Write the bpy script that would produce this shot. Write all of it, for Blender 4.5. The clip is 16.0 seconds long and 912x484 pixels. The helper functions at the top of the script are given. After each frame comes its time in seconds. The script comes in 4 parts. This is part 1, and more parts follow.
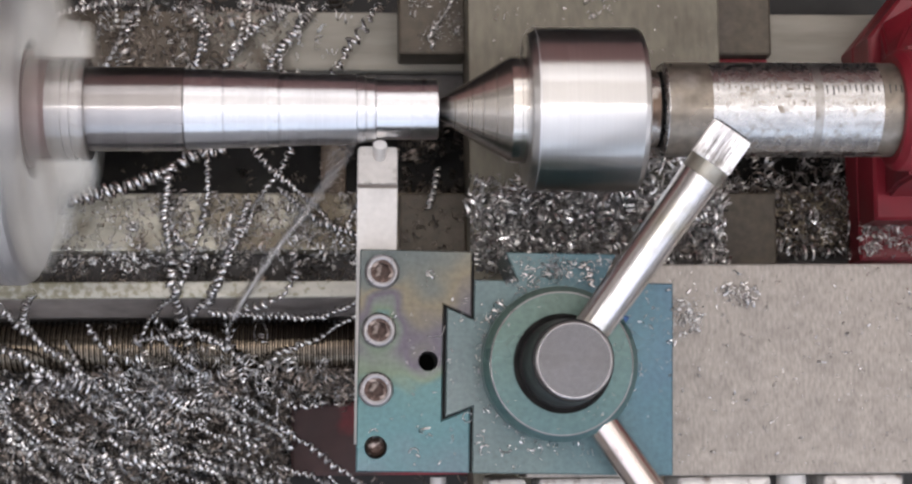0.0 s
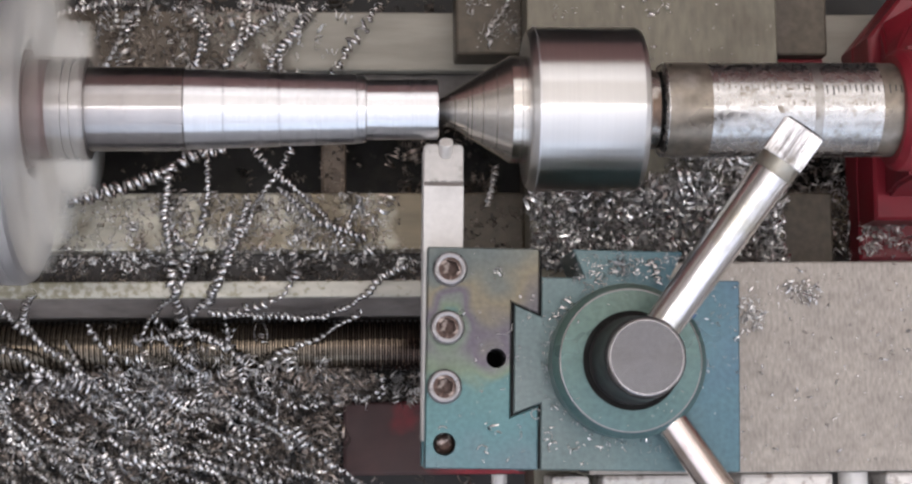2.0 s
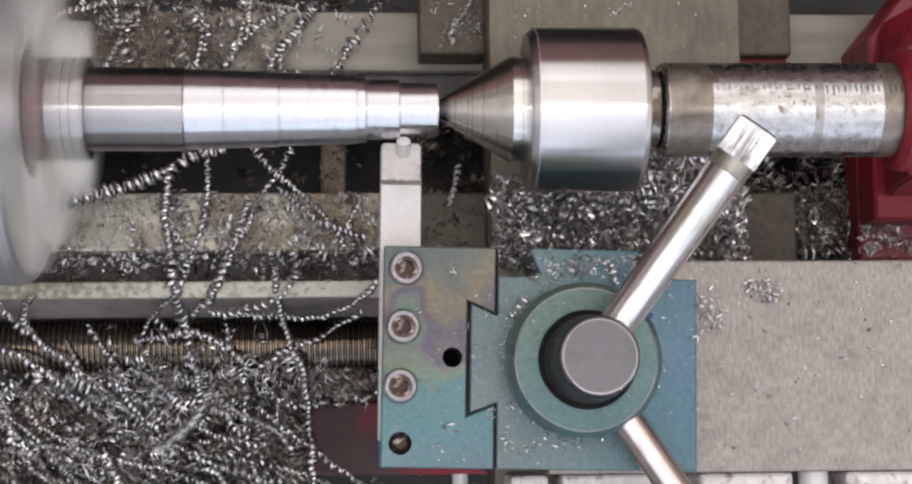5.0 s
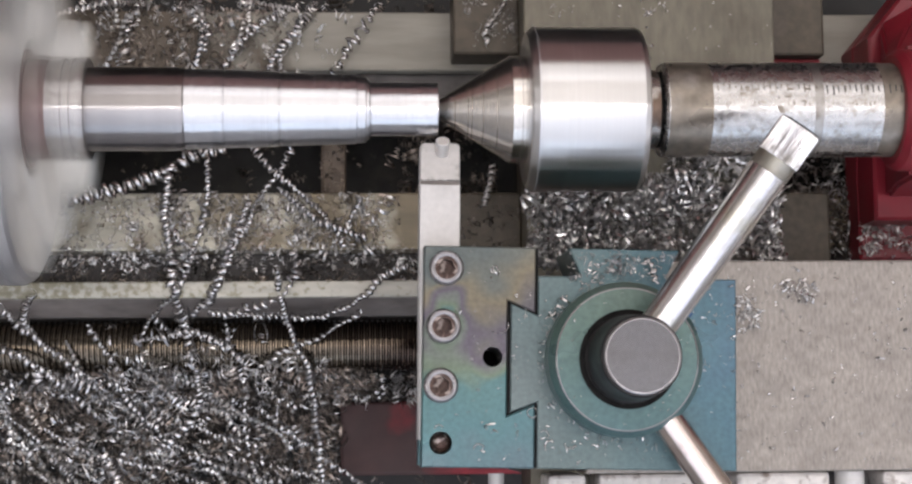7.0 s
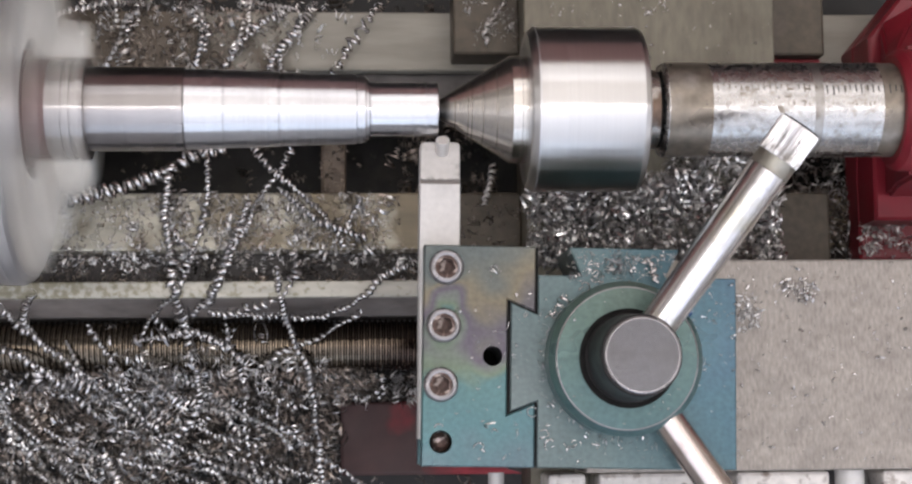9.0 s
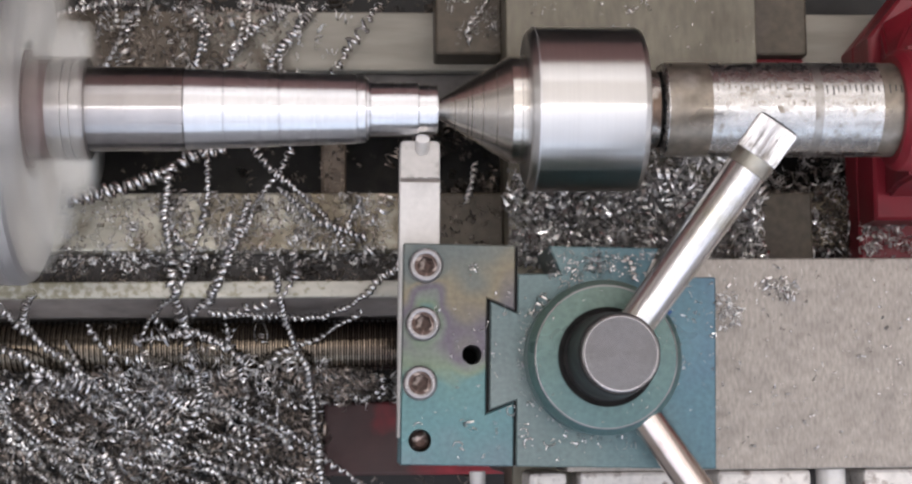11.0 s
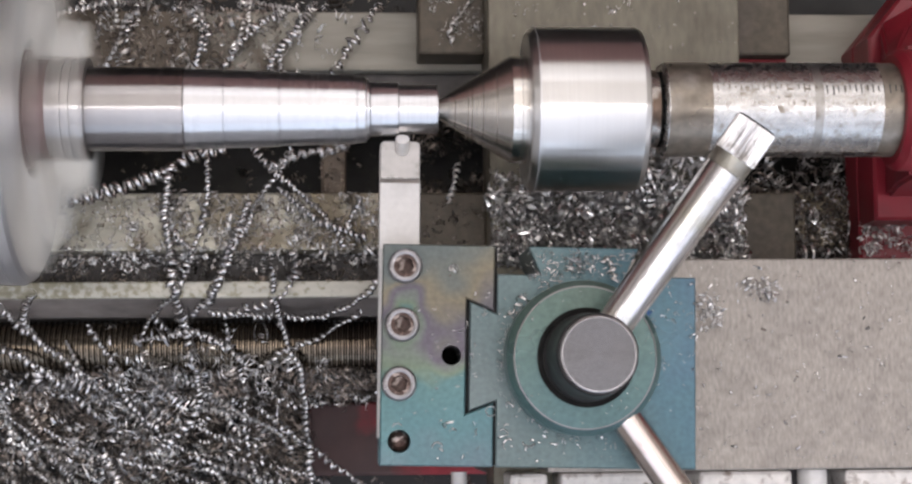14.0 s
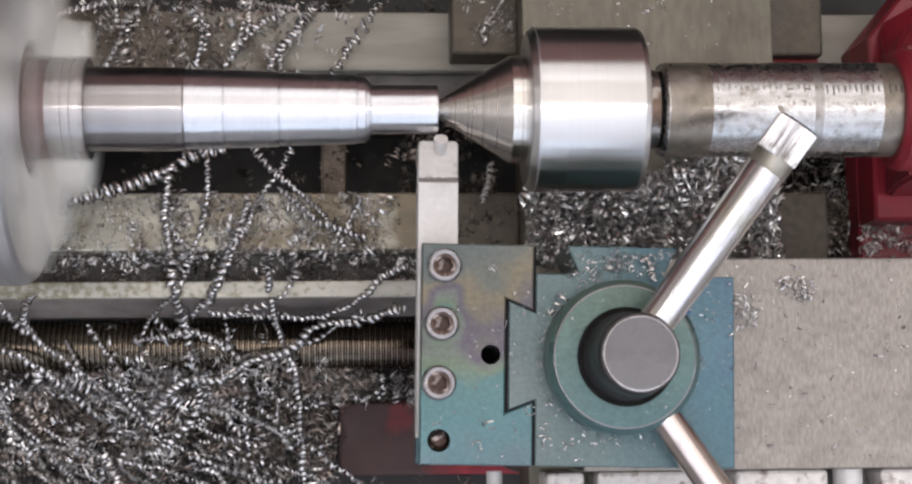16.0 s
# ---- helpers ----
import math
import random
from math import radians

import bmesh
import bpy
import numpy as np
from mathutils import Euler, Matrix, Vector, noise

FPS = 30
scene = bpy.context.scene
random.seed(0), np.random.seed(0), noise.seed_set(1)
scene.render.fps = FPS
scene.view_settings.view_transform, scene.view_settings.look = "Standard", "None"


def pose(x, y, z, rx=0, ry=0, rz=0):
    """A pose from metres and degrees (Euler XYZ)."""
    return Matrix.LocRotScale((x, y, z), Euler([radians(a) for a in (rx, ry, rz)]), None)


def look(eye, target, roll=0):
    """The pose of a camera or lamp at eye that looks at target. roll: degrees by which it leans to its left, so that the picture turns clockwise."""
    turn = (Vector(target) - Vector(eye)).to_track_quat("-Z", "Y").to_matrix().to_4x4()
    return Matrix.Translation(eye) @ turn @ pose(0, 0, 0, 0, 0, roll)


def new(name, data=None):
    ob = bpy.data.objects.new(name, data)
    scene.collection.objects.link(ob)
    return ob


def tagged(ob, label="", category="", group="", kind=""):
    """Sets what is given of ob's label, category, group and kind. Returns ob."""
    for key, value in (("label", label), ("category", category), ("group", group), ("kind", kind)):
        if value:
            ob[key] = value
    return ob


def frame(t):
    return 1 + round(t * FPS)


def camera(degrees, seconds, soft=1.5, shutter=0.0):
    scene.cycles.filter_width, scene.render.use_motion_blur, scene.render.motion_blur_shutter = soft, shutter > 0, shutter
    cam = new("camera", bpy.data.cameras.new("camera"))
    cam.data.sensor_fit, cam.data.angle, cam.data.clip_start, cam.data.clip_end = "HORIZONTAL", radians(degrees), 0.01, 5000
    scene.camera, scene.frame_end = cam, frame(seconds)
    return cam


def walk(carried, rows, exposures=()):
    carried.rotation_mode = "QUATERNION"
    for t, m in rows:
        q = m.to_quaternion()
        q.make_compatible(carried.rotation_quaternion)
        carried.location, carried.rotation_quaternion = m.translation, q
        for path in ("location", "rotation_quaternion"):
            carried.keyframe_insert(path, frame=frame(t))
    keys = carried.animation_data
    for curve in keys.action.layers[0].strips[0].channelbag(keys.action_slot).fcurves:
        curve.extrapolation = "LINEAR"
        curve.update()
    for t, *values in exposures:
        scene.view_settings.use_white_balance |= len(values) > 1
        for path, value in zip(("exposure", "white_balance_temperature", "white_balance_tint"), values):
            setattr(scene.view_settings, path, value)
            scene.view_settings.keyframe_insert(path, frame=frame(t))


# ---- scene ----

# Lengths below are in millimetres from the top of the tool post; z0 lifts them to workshop height.
Z0 = 1.15
AX_Y, AX_Z = 43.3, -10.0        # spindle axis


def at(x, y, z, rx=0, ry=0, rz=0):
    return pose(x / 1000, y / 1000, z / 1000 + Z0, rx, ry, rz)


def rel(x, y, z, rx=0, ry=0, rz=0):
    return pose(x / 1000, y / 1000, z / 1000, rx, ry, rz)


# ---- camera ----
cam = camera(31.28, 16.0, soft=2.3, shutter=1.45)
CAM_TURN = Euler((radians(6.33), radians(-3.48), radians(-0.6)), "XYZ").to_matrix().to_4x4()
CAM_EYE = CAM_TURN @ Vector((0, 0, 0.5013))
CAM_POSE = Matrix.Translation(CAM_EYE + Vector((0, 0, Z0))) @ CAM_TURN
walk(cam, [(0, CAM_POSE), (16.0, CAM_POSE)], exposures=[(0, 0.09, 6150, 16), (16.0, 0.09, 6150, 16)])

# ---- world and light ----
world = bpy.data.worlds.new("world")
scene.world = world
world.use_nodes = True
sky = world.node_tree.nodes.new("ShaderNodeTexSky")
sky.sky_type, sky.sun_disc = "NISHITA", False
sky.sun_elevation, sky.sun_rotation = radians(40), radians(200)
world.node_tree.nodes["Background"].inputs[1].default_value = 0.08
world.node_tree.links.new(sky.outputs[0], world.node_tree.nodes["Background"].inputs[0])


def area_lamp(name, x, y, z, sx, sy, watts, colour, target=None):
    data = bpy.data.lights.new(name, "AREA")
    data.shape, data.size, data.size_y, data.energy, data.color = "RECTANGLE", sx, sy, watts, colour
    ob = new(name, data)
    ob.matrix_world = look((x, y, z), target or (x, y, z - 1))
    return ob


area_lamp("ceiling_lamp", 0.40, -1.15, 2.55, 4.0, 1.88, 23, (0.88, 0.935, 1.02))
# Added fill: a floating panel that brightens the ceiling, with no fitting.
area_lamp("ceiling_fill", 0.35, 0.5, 2.25, 2.4, 1.8, 36, (1.0, 0.965, 0.93), (0.35, 0.5, 3.0))
area_lamp("tube_lamp", 0.1, -0.09, 2.42, 1.9, 0.04, 2.2, (1.0, 0.97, 0.90))
area_lamp("rear_lamp", 0.2, 1.10, 2.30, 2.4, 0.70, 4, (1.0, 0.97, 0.93), (0.1, 0.0, 1.2))
# Added fill panel on the west side; the wall has no opening.
area_lamp("west_fill", -2.36, 0.1, 1.75, 1.4, 1.0, 6, (1.0, 0.97, 0.92), (0.0, 0.0, 1.3))
# Added fill from the east, to whiten the right side of the lever.
area_lamp("east_fill", 2.36, -0.7, 1.85, 1.6, 1.3, 9, (0.95, 0.96, 1.0), (0.0, -0.2, 1.3))
# Added bluish fill before the south wall, for gleams on the round steel.
area_lamp("south_fill", 0.2, -2.07, 1.85, 2.2, 1.35, 9, (0.75, 0.88, 1.0), (0.2, 0, 1.6))


# ---- materials ----
def mat(name, base, metal=0.0, rough=0.5, var=0.15, scale=60.0, stretch=(1, 1, 1), bump=0.0, bump_scale=None,
        second=None, second_scale=20.0, second_at=(0.5, 0.65), rough_var=0.1, random_var=0.0, lean=None):
    m = bpy.data.materials.new(name)
    m.use_nodes = True
    nt = m.node_tree
    n, l = nt.nodes, nt.links
    bsdf = n["Principled BSDF"]
    bsdf.inputs["Metallic"].default_value = metal
    tc = n.new("ShaderNodeTexCoord")
    mp = n.new("ShaderNodeMapping")
    mp.inputs["Scale"].default_value = stretch
    l.new(tc.outputs["Object"], mp.inputs[0])
    fine = n.new("ShaderNodeTexNoise")
    fine.inputs["Scale"].default_value, fine.inputs["Detail"].default_value = scale, 6
    l.new(mp.outputs[0], fine.inputs[0])
    coarse = n.new("ShaderNodeTexNoise")
    coarse.inputs["Scale"].default_value, coarse.inputs["Detail"].default_value = second_scale, 4
    l.new(tc.outputs["Object"], coarse.inputs[0])
    ramp = n.new("ShaderNodeMapRange")
    ramp.inputs[1].default_value, ramp.inputs[2].default_value = 0.3, 0.7
    ramp.inputs[3].default_value, ramp.inputs[4].default_value = 1 - var, 1 + var
    l.new(fine.outputs[0], ramp.inputs[0])
    col = n.new("ShaderNodeMix")
    col.data_type = "RGBA"
    col.inputs[6].default_value = (*base, 1)
    col.inputs[7].default_value = (*(second or [c * 0.8 for c in base]), 1)
    sel = n.new("ShaderNodeMapRange")
    sel.inputs[1].default_value, sel.inputs[2].default_value = second_at
    spread = coarse.outputs[0]
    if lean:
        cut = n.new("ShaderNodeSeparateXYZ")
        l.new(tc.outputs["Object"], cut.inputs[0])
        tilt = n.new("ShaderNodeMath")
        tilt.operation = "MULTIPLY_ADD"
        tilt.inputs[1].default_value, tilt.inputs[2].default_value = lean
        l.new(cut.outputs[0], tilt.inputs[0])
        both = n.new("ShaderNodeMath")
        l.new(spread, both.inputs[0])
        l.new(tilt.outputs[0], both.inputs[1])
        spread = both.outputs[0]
    l.new(spread, sel.inputs[0])
    l.new(sel.outputs[0], col.inputs[0])
    mul = n.new("ShaderNodeVectorMath")
    mul.operation = "SCALE"
    l.new(col.outputs[2], mul.inputs[0])
    l.new(ramp.outputs[0], mul.inputs["Scale"])
    out = mul.outputs[0]
    if random_var:
        info = n.new("ShaderNodeNewGeometry")
        rr = n.new("ShaderNodeMapRange")
        rr.inputs[3].default_value, rr.inputs[4].default_value = 1 - random_var, 1 + random_var
        l.new(info.outputs["Random Per Island"], rr.inputs[0])
        mul2 = n.new("ShaderNodeVectorMath")
        mul2.operation = "SCALE"
        l.new(out, mul2.inputs[0])
        l.new(rr.outputs[0], mul2.inputs["Scale"])
        out = mul2.outputs[0]
    l.new(out, bsdf.inputs["Base Color"])
    rv = n.new("ShaderNodeMapRange")
    rv.inputs[1].default_value, rv.inputs[2].default_value = 0.3, 0.7
    rv.inputs[3].default_value, rv.inputs[4].default_value = max(0.03, rough - rough_var), rough + rough_var
    l.new(coarse.outputs[0], rv.inputs[0])
    l.new(rv.outputs[0], bsdf.inputs["Roughness"])
    if bump:
        b = n.new("ShaderNodeBump")
        b.inputs["Strength"].default_value, b.inputs["Distance"].default_value = bump, 0.0004
        if bump_scale:
            bn = n.new("ShaderNodeTexNoise")
            bn.inputs["Scale"].default_value, bn.inputs["Detail"].default_value = bump_scale, 5
            l.new(mp.outputs[0], bn.inputs[0])
            l.new(bn.outputs[0], b.inputs["Height"])
        else:
            l.new(fine.outputs[0], b.inputs["Height"])
        l.new(b.outputs[0], bsdf.inputs["Normal"])
    return m


def tempered(name, stops, slope, offset, blotch=0.30, rings=()):
    """Heat-coloured steel: oxide colours that follow a slanting, blotchy gradient and halo some holes."""
    m = mat(name, (0.1, 0.1, 0.1), 0.35, 0.36, 0.15, 650, bump=0.20, bump_scale=900, rough_var=0.14)
    nt = m.node_tree
    n, l = nt.nodes, nt.links
    tc = n.new("ShaderNodeTexCoord")
    ns = n.new("ShaderNodeTexNoise")
    ns.inputs["Scale"].default_value, ns.inputs["Detail"].default_value = 52, 2.5
    l.new(tc.outputs["Object"], ns.inputs[0])
    sep = n.new("ShaderNodeSeparateXYZ")
    l.new(tc.outputs["Object"], sep.inputs[0])

    def add_scaled(value, factor, total):
        node = n.new("ShaderNodeMath")
        node.operation = "MULTIPLY_ADD"
        node.inputs[1].default_value = factor
        l.new(value, node.inputs[0])
        if total is None:
            node.inputs[2].default_value = offset - blotch / 2
        else:
            l.new(total, node.inputs[2])
        return node.outputs[0]
    total = add_scaled(ns.outputs[0], blotch, None)
    total = add_scaled(sep.outputs[0], slope[0], total)
    total = add_scaled(sep.outputs[1], slope[1], total)
    flat = n.new("ShaderNodeCombineXYZ")
    l.new(sep.outputs[0], flat.inputs[0])
    l.new(sep.outputs[1], flat.inputs[1])
    for x, y, reach, amount in rings:
        far = n.new("ShaderNodeVectorMath")
        far.operation = "DISTANCE"
        far.inputs[1].default_value = (x / 1000, y / 1000, 0)
        l.new(flat.outputs[0], far.inputs[0])
        fade = n.new("ShaderNodeMapRange")
        fade.interpolation_type = "SMOOTHSTEP"
        fade.inputs[1].default_value, fade.inputs[2].default_value = reach * 0.4 / 1000, reach / 1000
        fade.inputs[3].default_value, fade.inputs[4].default_value = 1, 0
        l.new(far.outputs["Value"], fade.inputs[0])
        total = add_scaled(fade.outputs[0], amount, total)
    ramp = n.new("ShaderNodeValToRGB")
    cr = ramp.color_ramp
    cr.elements[0].position, cr.elements[0].color = stops[0][0], (*stops[0][1], 1)
    cr.elements[1].position, cr.elements[1].color = stops[-1][0], (*stops[-1][1], 1)
    for p, c in stops[1:-1]:
        e = cr.elements.new(p)
        e.color = (*c, 1)
    l.new(total, ramp.inputs[0])
    mix = next(x for x in n if x.bl_idname == "ShaderNodeMix")
    l.new(ramp.outputs[0], mix.inputs[6])
    l.new(ramp.outputs[0], mix.inputs[7])
    return m


HOLDER_HEAT = [(0.06, (0.094, 0.142, 0.163)), (0.22, (0.071, 0.155, 0.169)), (0.38, (0.077, 0.159, 0.161)), (0.45, (0.124, 0.165, 0.116)), (0.515, (0.124, 0.135, 0.124)),
               (0.565, (0.098, 0.084, 0.108)), (0.62, (0.112, 0.104, 0.108)), (0.70, (0.172, 0.148, 0.100)), (0.78, (0.120, 0.129, 0.114)), (0.90, (0.094, 0.114, 0.112))]
POST_HEAT = [(0.15, (0.117, 0.147, 0.147)), (0.36, (0.106, 0.152, 0.153)), (0.55, (0.087, 0.149, 0.163)), (0.74, (0.068, 0.139, 0.173)), (0.9, (0.066, 0.122, 0.175))]
COLLAR_HEAT = [(0.2, (0.075, 0.145, 0.161)), (0.40, (0.082, 0.145, 0.143)), (0.55, (0.090, 0.145, 0.124)), (0.75, (0.106, 0.141, 0.116))]


def grained(m, axis, amount):
    """Turned on a lathe: grain in circles about the axis, which draws gleams out across itself."""
    n, l = m.node_tree.nodes, m.node_tree.links
    grain = n.new("ShaderNodeTangent")
    grain.direction_type, grain.axis = "RADIAL", axis
    l.new(grain.outputs[0], n["Principled BSDF"].inputs["Tangent"])
    n["Principled BSDF"].inputs["Anisotropic"].default_value = amount
    n["Principled BSDF"].inputs["Anisotropic Rotation"].default_value = 0.25
    return m


M = {
    "turned": grained(mat("turned_steel", (0.69, 0.69, 0.705), 1.0, 0.28, 0.06, 300, (5, 0.02, 0.02), 0.06, 700, second=(0.68, 0.68, 0.70), second_scale=60, rough_var=0.09), "X", 0.85),
    "stock": grained(mat("bar_stock", (0.43, 0.41, 0.405), 1.0, 0.28, 0.08, 120, (1, 0.05, 0.05), 0.03, 500, rough_var=0.04), "X", 0.95),
    "centre": grained(mat("live_centre_steel", (0.66, 0.649, 0.636), 1.0, 0.30, 0.03, 160, (5, 0.02, 0.02), 0.012, 500, rough_var=0.04), "X", 0.96),
    "point": grained(mat("ground_point_steel", (0.70, 0.665, 0.62), 1.0, 0.23, 0.08, 220, (5, 0.02, 0.02), 0.05, 700, rough_var=0.05), "X", 0.85),
    "quill": mat("quill_steel", (0.47, 0.46, 0.447), 1.0, 0.27, 0.16, 420, (0.4, 1, 1), 0.012, 500, second=(0.33, 0.30, 0.265), second_scale=430, second_at=(0.56, 0.70)),
    "neck": mat("stained_neck", (0.40, 0.37, 0.34), 0.9, 0.28, 0.2, 260, bump=0.08, second=(0.12, 0.085, 0.065), second_scale=130, second_at=(0.46, 0.62)),
    "quilldull": mat("rubbed_quill_steel", (0.36, 0.345, 0.325), 0.9, 0.36, 0.15, 260, bump=0.06, second=(0.24, 0.215, 0.185), second_scale=150),
    "stain": mat("brown_stain", (0.22, 0.19, 0.155), 0.7, 0.36, 0.25, 250, bump=0.1, second=(0.31, 0.285, 0.255), second_scale=70),
    "bed": mat("ground_cast_iron", (0.50, 0.47, 0.38), 0.35, 0.38, 0.20, 240, (0.15, 1, 1), 0.08, 600, second=(0.20, 0.165, 0.11), second_scale=75, second_at=(0.42, 0.62), lean=(2.4, 0.20)),
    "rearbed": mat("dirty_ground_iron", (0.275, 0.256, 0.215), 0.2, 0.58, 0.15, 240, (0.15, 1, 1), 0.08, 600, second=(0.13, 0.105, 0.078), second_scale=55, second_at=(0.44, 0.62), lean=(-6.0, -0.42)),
    "rail": mat("stained_rail", (0.45, 0.43, 0.37), 0.3, 0.45, 0.15, 300, (0.2, 1, 1), 0.08, 600, second=(0.27, 0.25, 0.175), second_scale=420, second_at=(0.44, 0.62), lean=(-1.6, -0.17)),
    "grey": mat("grey_painted_casting", (0.215, 0.188, 0.172), 0.1, 0.5, 0.18, 150, bump=0.2, second=(0.145, 0.126, 0.115), second_scale=30),
    "casting": mat("dark_casting", (0.10, 0.09, 0.085), 0.2, 0.6, 0.3, 150, bump=0.4, second_scale=30),
    "rust": mat("rusty_casting", (0.15, 0.115, 0.085), 0.1, 0.65, 0.3, 220, bump=0.4, second=(0.07, 0.055, 0.045), second_scale=90),
    # Near-black for grooves and gaps; paints the shade inside the gaps.
    "black": mat("black_gap_fill", (0.012, 0.0115, 0.011), 0.0, 0.7, 0.4, 150, bump=0.4),
    "pit": mat("dark_bed_floor", (0.016, 0.0145, 0.013), 0.0, 0.55, 0.5, 120, bump=0.4, second=(0.04, 0.035, 0.03), second_scale=70),
    "slide": mat("machined_slide", (0.152, 0.138, 0.104), 0.3, 0.44, 0.16, 420, (1, 0.3, 1), 0.10, 700, second=(0.128, 0.113, 0.085), second_scale=45),
    "saddle": mat("saddle_iron", (0.082, 0.067, 0.048), 0.3, 0.5, 0.24, 320, bump=0.16, second=(0.09, 0.075, 0.06), second_scale=35),
    "slab": mat("ground_plate", (0.292, 0.260, 0.228), 0.25, 0.43, 0.22, 1000, (1, 0.35, 1), 0.18, 1100, second=(0.266, 0.236, 0.208), second_scale=160, second_at=(0.42, 0.66)),
    "temper": tempered("tempered_steel", POST_HEAT, (8.5, 2.2), 0.50),
    "holdertemper": tempered("tempered_holder_steel", HOLDER_HEAT, (-2.2, 10.5), 0.36, 0.34, [(-40, 0.4, 8.5, 0.10), (-55, 9.5, 9.5, -0.10), (-54, 18.5, 7, -0.14), (-55, 27.4, 9, 0.10), (-41, 18, 12, 0.09)]),
    "collar": tempered("green_tempered_steel", COLLAR_HEAT, (-1.5, 7.0), 0.47, 0.25),
    "red": mat("red_paint", (0.175, 0.010, 0.018), 0.0, 0.44, 0.10, 80, bump=0.12, bump_scale=260, second=(0.25, 0.010, 0.022), second_scale=18),
    # Dark brown at low x, turning redder towards high x.
    "darkred": mat("dark_red_paint", (0.048, 0.022, 0.020), 0.0, 0.72, 0.2, 120, bump=0.1, second=(0.22, 0.020, 0.027), second_scale=36, second_at=(0.46, 0.66), lean=(6.0, 0.21)),
    "shank": mat("tool_shank", (0.60, 0.58, 0.56), 0.2, 0.5, 0.06, 500, bump=0.04, second_scale=40),
    "seat": mat("stained_tool_seat", (0.47, 0.445, 0.42), 0.25, 0.5, 0.08, 500, bump=0.05, second=(0.30, 0.28, 0.25), second_scale=260, second_at=(0.55, 0.72)),
    "insert": mat("carbide_insert", (0.78, 0.74, 0.70), 0.5, 0.4, 0.06, 300),
    "chrome": mat("polished_lever", (0.69, 0.675, 0.68), 1.0, 0.19, 0.34, 600, (1, 1, 0.03), 0.28, 700, second=(0.56, 0.535, 0.46), second_scale=70, second_at=(0.46, 0.6), rough_var=0.07),
    "bronze": mat("tinted_rod", (0.70, 0.62, 0.58), 1.0, 0.22, 0.14, 700, (1, 1, 0.03), 0.06, 900, second=(0.46, 0.36, 0.31), second_scale=70, rough_var=0.06),
    "band": mat("dull_lever_band", (0.33, 0.315, 0.275), 0.9, 0.42, 0.1, 300, bump=0.04, second=(0.30, 0.275, 0.23), second_scale=120),
    "knurl": mat("knurled_steel", (0.84, 0.82, 0.81), 1.0, 0.34, 0.35, 420, (1, 1, 0.25), 0.10, 500, second=(0.40, 0.37, 0.33), second_scale=160, second_at=(0.58, 0.72)),
    "hub": mat("blackened_hub", (0.024, 0.022, 0.022), 0.0, 0.42, 0.2, 300, bump=0.03, second=(0.034, 0.030, 0.029), second_scale=90),
    "hubcap": grained(mat("faced_hub_top", (0.115, 0.114, 0.12), 0.85, 0.26, 0.08, 900, bump=0.03, rough_var=0.04), "Z", 0.85),
    "screw": mat("zinc_screw", (0.30, 0.288, 0.292), 0.9, 0.30, 0.08, 500),
    "socket": mat("rusty_socket", (0.085, 0.050, 0.040), 0.4, 0.45, 0.5, 900, second=(0.36, 0.30, 0.27), second_scale=420, second_at=(0.55, 0.66)),
    "lead": mat("leadscrew_steel", (0.17, 0.14, 0.105), 0.95, 0.17, 0.2, 200, bump=0.06, second=(0.060, 0.042, 0.033), second_at=(0.48, 0.64), lean=(4.0, 0.25)),
    "chuck": grained(mat("chuck_steel", (0.76, 0.755, 0.76), 0.85, 0.38, 0.1, 160, bump=0.06), "X", 0.8),
    "jaw": mat("hardened_jaw", (0.56, 0.545, 0.50), 0.8, 0.36, 0.1, 160, bump=0.06),
    "chuckred": mat("chuck_bore", (0.17, 0.10, 0.10), 0.5, 0.5, 0.1, 160),
    "chip": mat("steel_chip", (0.62, 0.60, 0.585), 1.0, 0.24, 0.1, 900, random_var=0.35, second=(0.30, 0.29, 0.29), second_scale=90),
    "fines": mat("steel_fines", (0.36, 0.30, 0.255), 0.7, 0.40, 0.1, 900, random_var=0.7, second=(0.10, 0.085, 0.072), second_scale=55, second_at=(0.42, 0.58)),
    "darkfines": mat("dark_steel_fines", (0.075, 0.060, 0.048), 0.3, 0.42, 0.2, 900, random_var=0.6, second=(0.04, 0.032, 0.026), second_scale=60),
    "greyfines": mat("grey_steel_fines", (0.34, 0.33, 0.325), 0.75, 0.38, 0.1, 900, random_var=0.6, second=(0.16, 0.15, 0.145), second_scale=70),
    "swarf": mat("bright_swarf", (0.66, 0.645, 0.63), 0.85, 0.33, 0.1, 900, random_var=0.5, second=(0.34, 0.31, 0.28), second_scale=60),
    "guard": mat("brown_black_paint", (0.055, 0.043, 0.038), 0.0, 0.55, 0.3, 60, bump=0.2, second_scale=25),
    "tray": mat("oily_tray", (0.014, 0.013, 0.012), 0.0, 0.6, 0.4, 60, bump=0.4, second_scale=25),
    "dial": mat("worn_white_paint", (0.66, 0.62, 0.58), 0.05, 0.45, 0.15, 300, bump=0.2, second=(0.24, 0.19, 0.16), second_scale=210, second_at=(0.54, 0.66)),
    "wall": mat("painted_wall", (0.72, 0.68, 0.62), 0.0, 0.8, 0.05, 8, bump=0.1, bump_scale=60),
    "frontwall": mat("grey_wall", (0.60, 0.62, 0.65), 0.0, 0.8, 0.05, 8, bump=0.1, bump_scale=60),
